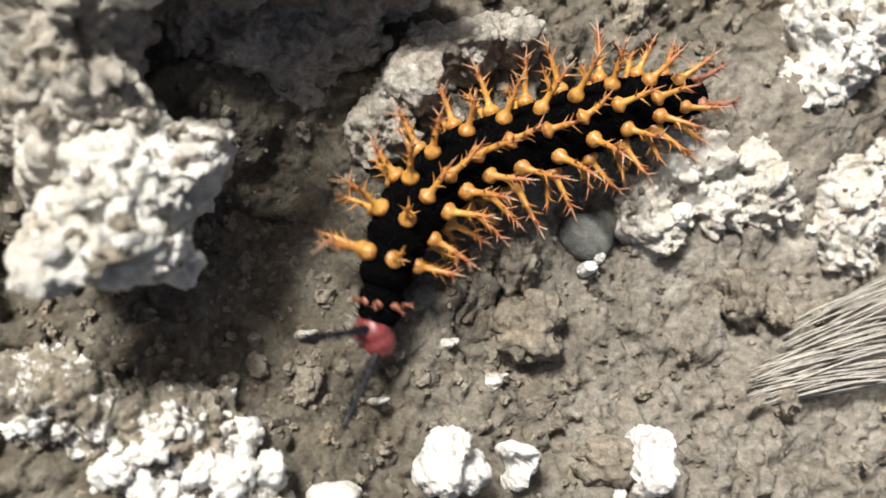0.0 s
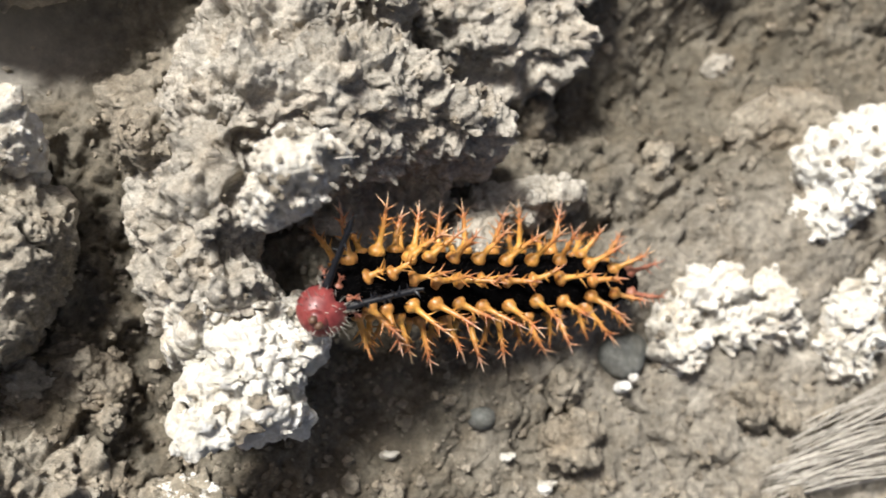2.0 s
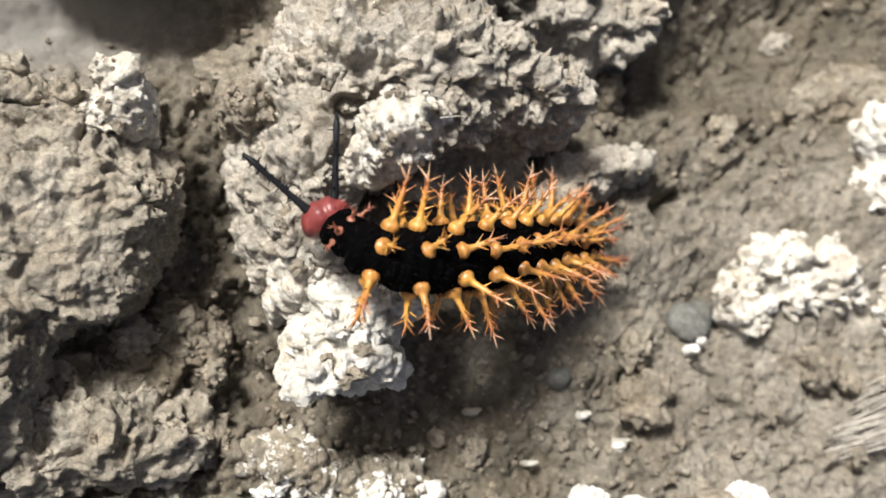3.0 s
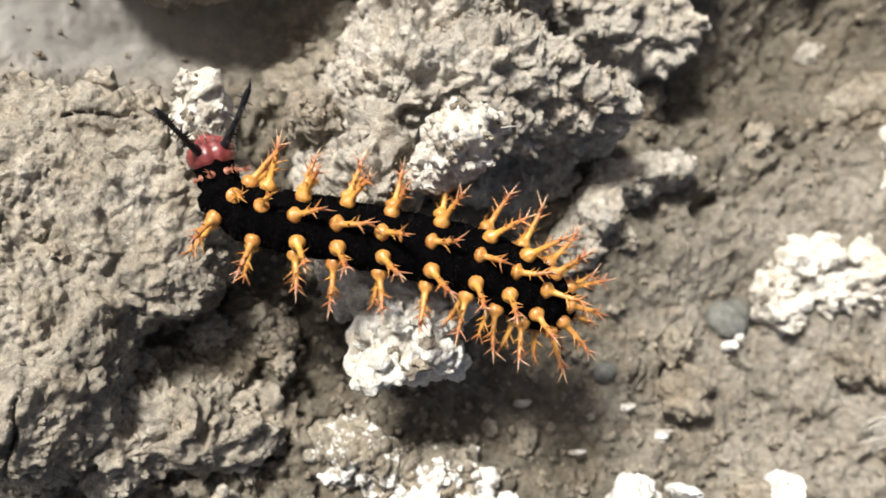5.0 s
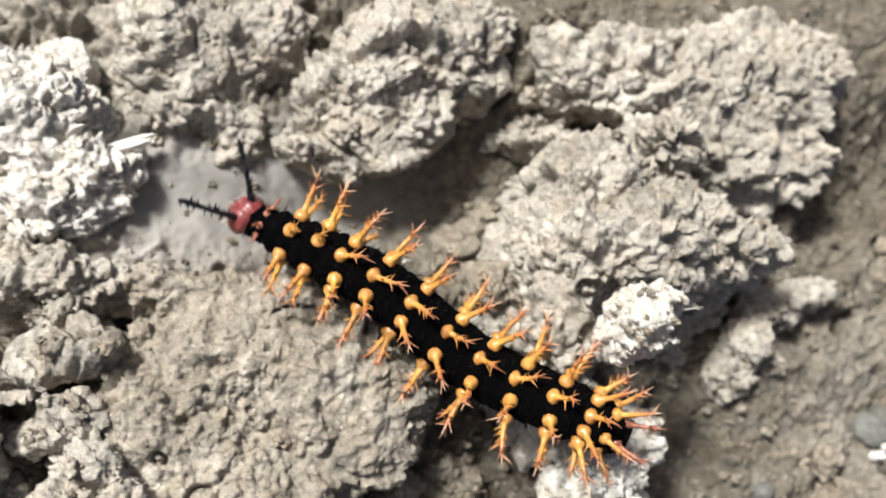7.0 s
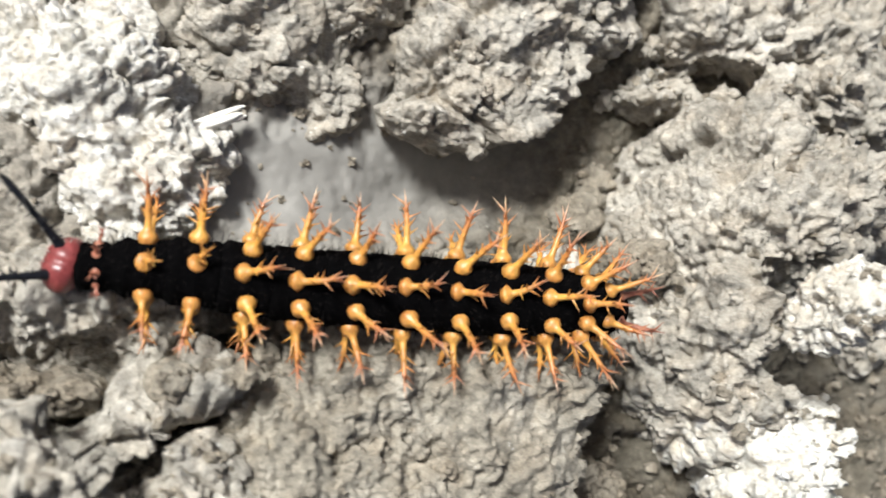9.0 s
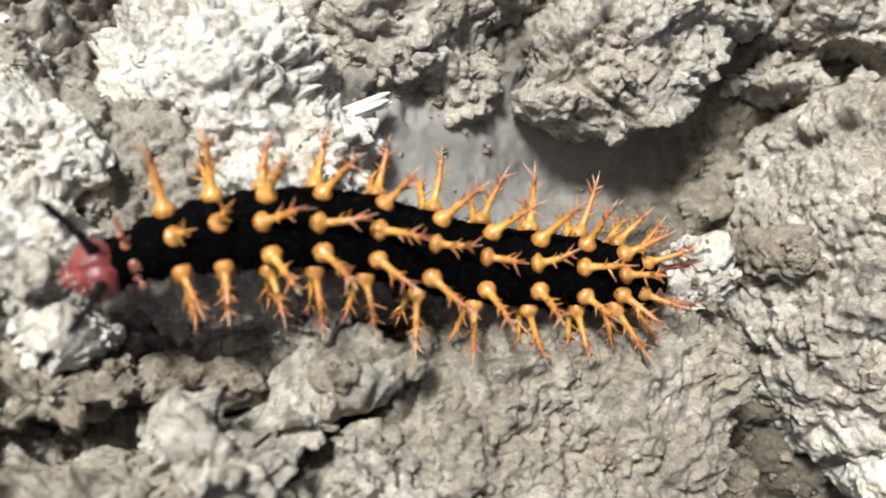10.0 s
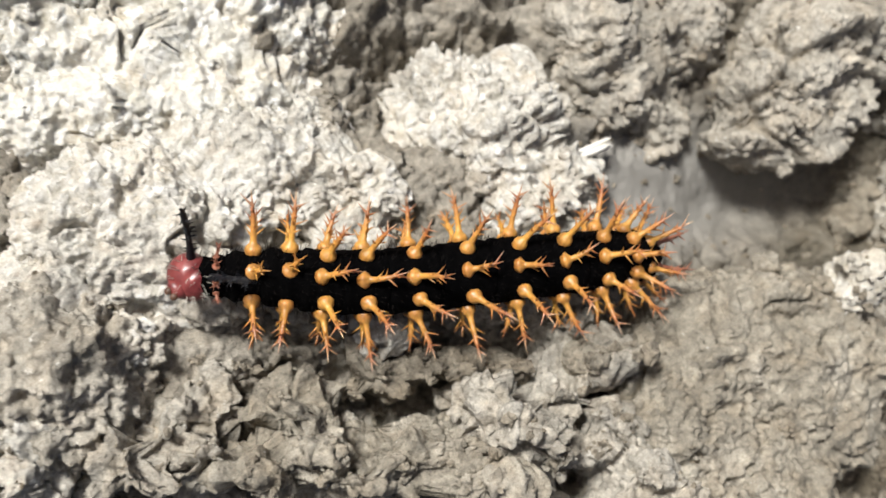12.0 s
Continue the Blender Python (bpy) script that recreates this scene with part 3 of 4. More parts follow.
clod("mud_clod", "sunlit mud slope falling away from the ridge", BRIGHT, "smooth", 0.021,
     [(-8.69, 1.68, -0.68, 0.65, 0.48, 0.8, -40), (-9.0, 1.22, -0.65, 0.46, 0.39, 0.8, -10), (-8.38, 1.28, -0.6, 0.39, 0.27, 0.7, 15), (-8.94, 0.74, -0.65, 0.42, 0.34, 0.8, -10), (-9.22, 0.43, -0.55, 0.37, 0.29, 0.8, -10)])
# Darker soil colour also carries the shade below the ridge
clod("mud_lump", "crumbly brown mud lump under the ridge", SOIL, "crumbly", 0.0225,
     [(-5.54, 0.67, -0.46, 0.26, 0.18, 0.6, -10), (-5.13, 0.53, -0.4, 0.26, 0.18, 0.6, -10)])
clod("mud_lump", "rounded crumbly mud lump on the ridge", TAN, "crumbly", 0.0225,
     [(-4.46, 0.48, -0.08, 0.24, 0.19, 0.6, -10), (-4.11, 0.51, -0.1, 0.2, 0.15, 0.6, -10)])
clod("mud_lump", "small crumbly mud lump in a shaded hollow", LIGHT, "crumbly", 0.0225,
     [(-7.42, 0.97, -0.7, 0.25, 0.18, 0.6, -10), (-7.76, 1.08, -0.65, 0.18, 0.14, 0.5, -10)])
clod("mud_clod", "grey crumbly mud ledge along the slope under the crest", LIGHT, "crumbly", 0.021,
     [(-6.29, 1.41, -0.55, 0.98, 0.32, 0.7, -10), (-4.76, 1.24, -0.55, 1.08, 0.36, 0.7, -10), (-7.34, 1.55, -0.5, 0.61, 0.26, 0.6, -10)])
clod("mud_lump", "whitish pointed mud lump on the edge of a clod", PALE, "popcorn", 0.0235,
     [(-1.59, 0.88, 0.3, 0.16, 0.14, 0.25, -3), (-1.63, 0.59, 0.05, 0.39, 0.23, 0.4, -3), (-1.46, 0.69, 0.08, 0.23, 0.22, 0.4, -3)])
clod("mud_clod", "rough brown mud clod below a dark crack", TAN, "crumbly", 0.021,
     [(-1.77, -1.86, -1, 0.61, 0.56, 0.9, -3), (-1.21, -1.95, -1.15, 0.47, 0.55, 0.9, -3), (-2.16, -2.14, -0.9, 0.4, 0.36, 0.8, -3)])
clod("mud_clod", "low sloping mud slab down in the crack", SOIL, "smooth", 0.0235,
     [(-0.96, -1.1, -1.05, 0.51, 0.4, 0.5, -23), (-1.38, -1.26, -1.1, 0.37, 0.28, 0.5, -23)])
speckled = clod("mud_clod", "rough mud clod speckled with white salt crust", SPECKLED, "popcorn", 0.021,
     [(-0.08, -2.31, -1.1, 0.57, 0.4, 0.8, -3), (0.62, -2.59, -1.15, 0.62, 0.45, 0.9, -3), (1.1, -2.93, -1.05, 0.43, 0.29, 0.8, -3)])
SPECKLED_BASE = np.array(speckled.location) / CM
for near, far, count, biggest in ((-2.75, -9.0, 46, 0.13), (-2.35, -2.75, 26, 0.10)):  # white salt lumps, thicker towards the floor
    tops, looks = PERCHES[-1]
    at = (tops[:, 1] < near) & (tops[:, 1] > far)
    stud(speckled, tops[at] - SPECKLED_BASE, looks[at], count, biggest, 5, CHALK)
clod("crusted_clod", "white crusted clod with a steep edge", CRUST, "crumbly", 0.021,
     [(6.47, 0.64, -0.7, 0.43, 0.56, 0.8, -3), (6.17, 0.18, -0.55, 0.24, 0.29, 0.5, -3), (6.99, 0.87, -0.7, 0.41, 0.57, 0.8, -3)])
clod("crusted_clod", "flat pale crusted slab lying on the mud floor", PALE, "crumbly", 0.0235,
     [(4.63, -0.94, -0.77, 0.28, 0.29, 0.25, -3), (5.08, -0.52, -0.75, 0.43, 0.27, 0.25, 17), (5.73, -0.66, -0.74, 0.54, 0.35, 0.28, -3), (6.4, -0.59, -0.74, 0.45, 0.39, 0.3, -3), (6.64, -1.15, -0.75, 0.3, 0.36, 0.3, -3), (5.29, -0.9, -0.75, 0.49, 0.2, 0.22, -3)])
clod("crusted_clod", "pale crusted lump beside a flat slab", CRUST, "popcorn", 0.0235,
     [(6.75, -1.0, -0.85, 0.3, 0.36, 0.5, -3), (7.05, -0.45, -0.85, 0.3, 0.32, 0.5, -3)])
clod("mud_clod", "rugged grey mud clod hanging over the dusty hollow", LIGHT, "broken", 0.021,
     [(-3.52, 3.16, -1.05, 0.30, 0.38, 0.75, -11), (-3.1, 3.05, -1.0, 0.40, 0.42, 0.75, -11), (-2.75, 2.82, -1.1, 0.32, 0.40, 0.7, -11), (-2.95, 2.55, -1.1, 0.36, 0.18, 0.4, -11), (-3.3, 3.65, -0.9, 0.5, 0.5, 0.8, -6), (-2.6, 3.5, -0.9, 0.65, 0.5, 0.8, -6)])
clod("mud_clod", "rugged overhanging mud clod with a shaded underside", LIGHT, "broken", 0.021,
     [(-1.47, 2.66, -0.45, 0.75, 0.54, 0.7, -6), (-1.92, 2.36, -0.5, 0.49, 0.24, 0.4, 4), (-0.37, 3.23, -0.45, 0.44, 0.52, 0.8, -6), (-1.17, 3.15, -0.35, 0.7, 0.54, 0.8, -6), (-1.08, 2.44, -0.15, 0.35, 0.25, 0.4, 24), (-2.16, 2.46, -0.39, 0.24, 0.12, 0.25, 5), (-0.09, 3.42, -0.31, 0.23, 0.27, 0.5, -32), (-1.47, 2.87, -0.21, 0.42, 0.32, 0.59, 17)])
clod("mud_clod", "wide rugged mud clod along the slope's crest", LIGHT, "broken", 0.0235,
     [(1.26, 2.92, -0.5, 0.87, 0.53, 0.8, -6), (2.51, 2.78, -0.45, 0.95, 0.67, 0.8, -6), (3.41, 2.9, -0.45, 0.43, 0.62, 0.8, -6), (2.21, 2.02, -0.5, 0.95, 0.42, 0.7, -16), (3.23, 2.1, -0.6, 0.55, 0.5, 0.7, -6), (0.7, 3.08, -0.6, 0.52, 0.36, 0.8, -6)])
clod("mud_clod", "small weathered mud clod in a notch", LIGHT, "rocky", 0.0235,
     [(0.31, 2.32, -0.6, 0.45, 0.29, 0.5, -6), (0.23, 2.51, -0.61, 0.25, 0.16, 0.38, -45), (0.45, 2.51, -0.58, 0.28, 0.17, 0.33, -22)])
clod("mud_clod", "low weathered mud clod behind the floor", SOIL, "smooth", 0.0235,
     [(6.22, 1.26, -1.1, 0.86, 0.45, 0.6, 27)])
clod("mud_clod", "pale sloping crumbly mud clod beside a stick", BRIGHT, "crumbly", 0.021,
     [(-4.72, 2.87, -1.1, 0.64, 0.57, 0.8, -11), (-4.57, 2.33, -0.9, 0.49, 0.27, 0.7, -11), (-5.09, 3.18, -1.1, 0.36, 0.38, 0.8, -11), (-4.73, 2.84, -1, 0.86, 0.54, 0.8, -11), (-4.15, 2.26, -0.85, 0.41, 0.25, 0.7, -11), (-4.46, 1.93, -0.65, 0.55, 0.47, 0.7, -6), (-4.73, 2.71, -0.75, 0.53, 0.67, 0.8, -6)])
clod("mud_clod", "bright worn mud clod on the slope", BRIGHT, "smooth", 0.021,
     [(-6.43, 3.03, -1.4, 0.74, 0.5, 0.9, -11), (-6.15, 2.53, -0.95, 0.5, 0.26, 0.7, -11)])
clod("mud_clod", "rough mud clod far down the slope", LIGHT, "crumbly", 0.0235,
     [(-8.85, 1.19, -0.55, 0.96, 0.78, 0.8, -10)])
clod("mud_clod", "bright worn mud clod under the crest", BRIGHT, "smooth", 0.021,
     [(-8.06, 2.17, -0.68, 1.02, 0.88, 0.8, -10), (-6.81, 2.68, -0.95, 0.95, 0.63, 0.8, -10), (-6.1, 2.35, -0.6, 0.55, 0.37, 0.6, -10), (-6.23, 1.7, -0.55, 0.48, 0.39, 0.7, -11), (-6.11, 1.07, -0.4, 0.44, 0.27, 0.6, -11)])
clod("mud_clod", "pale worn mud clod on the crest", BRIGHT, "smooth", 0.021,
     [(-4.86, 2.67, -0.9, 0.59, 0.34, 0.7, -10), (-4.36, 3.22, -0.75, 0.27, 0.34, 0.5, -10)])
# The near-white colour stands in for sun glare on this clod
clod("mud_clod", "sunlit mud clod high on the slope", CRUST, "smooth", 0.0235,
     [(-8.38, 3.79, -1.25, 1.31, 0.9, 0.9, -10), (-7.36, 3.35, -1.1, 1.09, 0.56, 0.8, -10), (-8.68, 4.34, -1.3, 1.56, 0.82, 0.9, -10), (-6.92, 4.11, -1.25, 1.26, 0.73, 0.8, -10)])
clod("chalk_stone", "chalk-white upright pebble on the mud floor", CHALK, "popcorn", 0.0235,
     [(2.5, -2.73, -0.2, 0.09, 0.18, 0.4, -8), (2.46, -2.94, -0.3, 0.13, 0.17, 0.4, -3), (2.64, -2.92, -0.3, 0.09, 0.17, 0.35, 9)])
clod("chalk_stone", "small chalk-white ragged pebble", CHALK, "popcorn", 0.012,
     [(3.06, -2.81, -0.3, 0.11, 0.07, 0.3, -23), (3.12, -2.9, -0.35, 0.07, 0.1, 0.3, -3), (3.07, -3.01, -0.4, 0.06, 0.08, 0.3, -3)])
clod("chalk_stone", "chalk-white long pebble on the mud floor", CHALK, "popcorn", 0.0235,
     [(4.1, -2.83, -0.15, 0.09, 0.17, 0.4, -11), (4.08, -3.03, -0.25, 0.13, 0.18, 0.4, -3)])
clod("chalk_stone", "chalk-white crumb half buried in mud", CHALK, "popcorn", 0.011,
     [(3.86, -3.17, -0.5, 0.1, 0.12, 0.3, -3)])
clod("chalk_stone", "flat white crumb on the speckled clod", CHALK, "popcorn", 0.02,
     [(1.72, -3.03, -0.5, 0.18, 0.09, 0.3, -3)])
clod("pebble", "smooth bluish grey pebble on the mud floor", PEBBLE, "pebble", 0.0235,
     [(4.05, -1.1, -0.83, 0.24, 0.2, 0.15, -18), (4.2, -1.02, -0.86, 0.14, 0.16, 0.12, -3)])
clod("chalk_stone", "tiny white round pebble beside a grey pebble", CHALK, "popcorn", 0.012,
     [(3.97, -1.39, -0.68, 0.08, 0.08, 0.13, -3), (4.1, -1.3, -0.72, 0.05, 0.06, 0.1, -3)])
clod("chalk_stone", "tiny white round pebble on a pale slab", CHALK, "popcorn", 0.01,
     [(4.77, -0.97, -0.48, 0.09, 0.09, 0.13, -3)])
clod("pebble", "small grey pebble on the mud floor", PEBBLE, "pebble", 0.014,
     [(2.49, -1.6, -0.7, 0.13, 0.11, 0.15, -3)])
clod("chalk_stone", "small white crumb on the mud floor", CHALK, "popcorn", 0.008,
     [(3.06, -2.29, -0.65, 0.07, 0.05, 0.1, -3)])
clod("chalk_stone", "pale crumb of dried mud lying on the floor", PALE, "popcorn", 0.012,
     [(3.08, -2.25, -0.72, 0.07, 0.04, 0.14, -3), (3.15, -2.23, -0.7, 0.05, 0.03, 0.1, -3)])
clod("chalk_stone", "pale crumb of dried mud lying on the floor", PALE, "popcorn", 0.012,
     [(2.7, -1.98, -0.72, 0.05, 0.05, 0.14, -3), (2.76, -1.96, -0.7, 0.03, 0.03, 0.1, -3)])
clod("chalk_stone", "pale crumb of dried mud lying on the floor", PALE, "popcorn", 0.012,
     [(1.6, -1.88, -0.72, 0.07, 0.04, 0.14, -3), (1.66, -1.86, -0.7, 0.04, 0.02, 0.1, -3)])
clod("chalk_stone", "pale crumb of dried mud lying on the floor", PALE, "popcorn", 0.012,
     [(1.02, -2.18, -0.72, 0.05, 0.03, 0.14, -3), (1.07, -2.17, -0.7, 0.03, 0.02, 0.1, -3)])
clod("chalk_stone", "pale crumb of dried mud lying on the floor", PALE, "popcorn", 0.012,
     [(2.13, -2.39, -0.72, 0.06, 0.03, 0.14, -3), (2.19, -2.38, -0.7, 0.04, 0.02, 0.1, -3)])
clod("pebble", "angular dark grey stone half sunk in the floor", PEBBLE, "popcorn", 0.012,
     [(2.51, -1.59, -0.72, 0.07, 0.06, 0.14, -3), (2.58, -1.56, -0.7, 0.05, 0.04, 0.1, -3)])


# ---- stick, straw and crumbs ----
def tube(points, radii, sides=8, close=True):
    """Points and quads of a tapering tube through points (centimetres)."""
    pts = np.asarray(points, float)
    v, f = [], []
    for k, (q, r) in enumerate(zip(pts, radii)):
        d = pts[min(k + 1, len(pts) - 1)] - pts[max(k - 1, 0)]
        d /= np.linalg.norm(d) + 1e-12
        side = np.cross(d, (0.31, 0.2, 0.93))
        side /= np.linalg.norm(side) + 1e-12
        other = np.cross(d, side)
        for a in range(sides):
            w = 2 * math.pi * a / sides
            v.append(q + r * (math.cos(w) * side + math.sin(w) * other))
    for k in range(len(pts) - 1):
        for a in range(sides):
            b = (a + 1) % sides
            f.append((k * sides + a, k * sides + b, (k + 1) * sides + b, (k + 1) * sides + a))
    return np.array(v), np.array(f)


def joined(pieces):
    """One mesh of a stem, the first piece, and twigs that grow from it."""
    v, f, n = [], [], 0
    for a, b in pieces:
        b = b + n
        if n:
            b = np.where(b == n, np.argmin(((v[0] - a[0]) ** 2).sum(1)), b)
        v.append(a)
        f.append(b)
        n += len(a)
    return np.concatenate(v), np.concatenate(f)


def build_stick():
    rnd = random.Random(5)
    a, b = np.array((-4.03, 2.36, -0.29)), np.array((-3.60, 2.47, -0.27))
    pieces = []
    for k in range(9):
        off = np.array([rnd.uniform(-0.03, 0.03), rnd.uniform(-0.04, 0.04), rnd.uniform(-0.03, 0.03)])
        end = b + off * 1.2 + (b - a) * rnd.uniform(-0.12, 0.04)
        pts = [a + off + (end - a - off) * s + np.array([0, 0, 0.01 * math.sin(5 * s + k)]) for s in np.linspace(0, 1, 8)]
        pieces.append(tube(pts, [0.022 * rnd.uniform(0.8, 1.2)] * 7 + [0.008], 7))
    holder = new("stick")
    holder.location = Vector(a) * CM
    tagged(holder, "short bleached splintered stick wedged between two clods", "stick")
    for v, f in pieces:
        mesh_object("splinter", (v - a) * CM, f, STICK, holder)


def build_straw():
    holder = new("straw_bundle")
    holder.location = (0.058, -0.021, -0.006)
    tagged(holder, "flattened bundle of pale dry grass fibres on mud", "dry grass")
    rnd = random.Random(9)
    for k in range(84):
        s = k / 83 + 0.05 * rnd.uniform(-1, 1)
        s = s * 0.72 if k % 3 else 0.62 + 0.38 * s
        from_, to = rnd.uniform(0, 0.35) * rnd.random(), 1 - rnd.uniform(0, 0.5) * rnd.random()
        a = np.array((5.7 - 0.35 * (s > 0.45), -2.0 - 0.62 * s, -0.64 + 0.10 * rnd.random()))
        b = np.array((7.6, -1.35 - 1.15 * s + rnd.uniform(-0.12, 0.12), -0.42 + 0.14 * rnd.random()))
        lift = 0.05 + 0.10 * rnd.random()
        pts = [a + (b - a) * q + np.array([0, 0.10 * math.sin(3.1 * q) + 0.03 * math.sin(6 * q + k), lift * math.sin(3.1 * q)]) - np.array((5.8, -2.1, -0.6)) for q in np.linspace(from_, to, 10)]
        r = rnd.uniform(0.004, 0.011)
        v, f = tube(pts, [0.003] + [r] * 8 + [0.003], 5)
        mesh_object("fibre", v * CM, f, STRAW, holder)


def build_hair():
    pts = [(0.66, 0.23, 1.72), (0.72, 0.23, 1.76), (0.81, 0.235, 1.77)]
    v, f = tube(pts, [0.006, 0.006, 0.003], 6)
    tagged(mesh_object("plant_hair", v * CM, f, STRAW), "short pale plant hair stuck in a mud lump", "plant hair")


def build_crumbs():
    rnd = np.random.RandomState(4)
    u, f = ball(1)
    spots, looks = [], []
    x, y = rnd.uniform(-9, 7.5, 1900), rnd.uniform(-3.8, 3.8, 1900)
    x, y = np.append(x, rnd.normal(1.6, 2.2, 900)), np.append(y, rnd.normal(-1.6, 1.0, 900))
    spots.append(np.stack([x, y, ground_height(x, y)], 1))
    looks.append(np.tile((0, 0, 1.0), (len(x), 1)))
    for p, n in PERCHES[:32]:
        k = rnd.randint(0, len(p), int(22 + 0.0009 * len(p)))
        spots.append(p[k])
        looks.append(n[k])
    spots, looks = np.concatenate(spots), np.concatenate(looks)
    size = 0.012 + 0.03 * rnd.rand(len(spots)) ** 2.5 + 0.05 * rnd.rand(len(spots)) ** 12
    v = np.empty((len(spots), len(u), 3))
    for k in range(len(spots)):
        turn = np.linalg.qr(rnd.randn(3, 3))[0]
        shape = u * (1 + 0.28 * rnd.randn(len(u), 1)) * rnd.uniform(0.65, 1.2, 3)
        v[k] = spots[k] + looks[k] * size[k] * 0.35 + size[k] * (shape @ turn)
    faces = (f[None] + (np.arange(len(spots)) * len(u))[:, None, None]).reshape(-1, 3)
    tagged(mesh_object("soil_crumbs", v.reshape(-1, 3) * CM, faces, SOIL, smooth=False), "loose grey crumbs of dry earth strewn on clods and ground", "soil crumbs", kind="stuff")


build_stick()
build_straw()
build_hair()
build_crumbs()


# ---- the caterpillar ----
def spine_mesh(seed, length, branches):
    """A spine: a swollen foot, a tapering bent shaft, and short side spikes. Its foot is at the origin, it points up z."""
    rnd = random.Random(seed)
    bend = rnd.uniform(0.02, 0.09)
    turn = rnd.uniform(0, 6.28)

    def axis(s):
        return np.array((bend * s * s * math.cos(turn), bend * s * s * math.sin(turn), length * s))

    prof = [(-0.06, 0.050), (0.0, 0.063), (0.06, 0.069), (0.115, 0.058), (0.16, 0.035), (0.21, 0.026), (0.30, 0.0235), (0.42, 0.0225), (0.54, 0.0205), (0.64, 0.017), (0.73, 0.0125), (0.85, 0.0065), (1.0, 0.0012)]
    pieces = [tube([axis(s) for s, _ in prof], [r * rnd.uniform(0.92, 1.08) for _, r in prof], 10)]
    for k in range(branches):
        s = 0.30 + 0.52 * (k + rnd.uniform(-0.4, 0.4)) / branches
        w = k * 2.4 + rnd.uniform(-0.4, 0.4)
        out = np.array((math.cos(w), math.sin(w), rnd.uniform(0.5, 1.3)))
        out /= np.linalg.norm(out)
        far = rnd.uniform(0.07, 0.135) * (0.8 + 0.4 * s)
        pieces.append(tube([axis(s), axis(s) + out * far * 0.5, axis(s) + out * far], [0.0125, 0.0065, 0.001], 5))
    v, f = joined(pieces)
    me_ob = mesh_object("spine", v * CM, f, AMBER)
    me = me_ob.data
    bpy.data.objects.remove(me_ob)
    return me


SPINES = {"dorsal": [spine_mesh(k, 0.40, 8) for k in range(4)], "side": [spine_mesh(10 + k, 0.48, 10) for k in range(5)],
          "low": [spine_mesh(20 + k, 0.36, 9) for k in range(3)], "small": [spine_mesh(30 + k, 0.22, 8) for k in range(2)]}


def ring_point(radius, angle):
    """A point on a segment's ring and the way out of it; the angle counts from the back's middle, to the left."""
    a = math.radians(angle)
    flat = 1.0 if math.cos(a) > 0 else 0.82
    return Vector((0, radius * math.sin(a), radius * 0.96 * math.cos(a) * flat)), Vector((0, math.sin(a), math.cos(a)))


def add_spine(segment, kind, radius, angle, along, lean, rnd, material=None, scale=1.0):
    at, out = ring_point(radius, angle + rnd.uniform(-4, 4))
    out = ring_point(radius, angle + rnd.uniform(-9, 9))[1]
    lean += rnd.uniform(-9, 9)
    way = (out + Vector((-math.tan(math.radians(lean)), 0, 0))).normalized()
    me = rnd.choice(SPINES[kind])
    ob = new("spine", me)
    ob.parent = segment
    m = way.to_track_quat("Z", "Y").to_matrix().to_4x4() @ pose(0, 0, 0, 0, 0, rnd.uniform(0, 360))
    at = at * 0.97 + Vector((along, 0, 0))
    ob.matrix_basis = Matrix.Translation(at * CM) @ m @ Matrix.Diagonal((scale, scale, scale * rnd.uniform(0.8, 1.08), 1))
    if material:
        ob.material_slots[0].link = "OBJECT"
        ob.material_slots[0].material = material
    return ob


def segment_mesh(name, radius, half, seed, parent):
    """A ringed barrel of skin along x, with shallow folds round it, flatter below."""
    rings, sides = 25, 36
    s = np.linspace(-1, 1, rings)
    v = []
    for q in s:
        swell = max(0.0, 1 - abs(q) ** 3.0 * 0.22)
        if abs(q) > 0.98:
            swell = 0.30
        fold = 0.009 * math.cos(q * 3.2 * math.pi)
        for k in range(sides):
            a = 2 * math.pi * k / sides
            r = (radius * swell + fold * (abs(q) < 0.9)) * (1 + 0.012 * math.sin(7 * a + 5 * q + seed))
            z = math.cos(a) * 0.96
            v.append((q * half, r * math.sin(a), r * (z if z > 0 else z * 0.82)))
    f = [(i * sides + k, (i + 1) * sides + k, (i + 1) * sides + (k + 1) % sides, i * sides + (k + 1) % sides) for i in range(rings - 1) for k in range(sides)]
    return mesh_object(name, np.array(v) * CM, f, SKIN, parent)


def fuzz(segment, radius, half, seed, count=130):
    """Fine short hairs on a segment's skin."""
    rnd = random.Random(seed)
    v, f = [], []
    for k in range(count):
        at, out = ring_point(radius * 0.97, rnd.uniform(-125, 125))
        at = np.array(at) + (rnd.uniform(-0.85, 0.85) * half, 0, 0)
        way = np.array(out) + np.array([rnd.uniform(-0.9, 0.2), rnd.uniform(-0.4, 0.4), rnd.uniform(-0.3, 0.3)])
        way /= np.linalg.norm(way)
        side = np.cross(way, (0.3, 0.5, 0.8))
        side *= 0.0028 / np.linalg.norm(side)
        tip = at + way * rnd.uniform(0.035, 0.085)
        n = len(v)
        v += [at - side, at + side, tip, at + np.cross(way, side)]
        f += [(n, n + 1, n + 2), (n + 1, n + 3, n + 2), (n + 3, n, n + 2)]
    tagged(mesh_object("fuzz", np.array(v) * CM, f, HAIR, segment), kind="stuff")


def add_leg(segment, y, z, long, radius, jointed):
    pts = [(0, y * 0.75, z * 0.6), (0.01, y, z - long * 0.5), (0.04 if jointed else 0, y * 0.92, z - long)]
    v, f = tube(pts, [radius * 1.2, radius, radius * (0.35 if jointed else 0.95)], 8)
    mesh_object("leg" if jointed else "proleg", v * CM, f, HORN_BLACK if jointed else LEG_BROWN, segment)


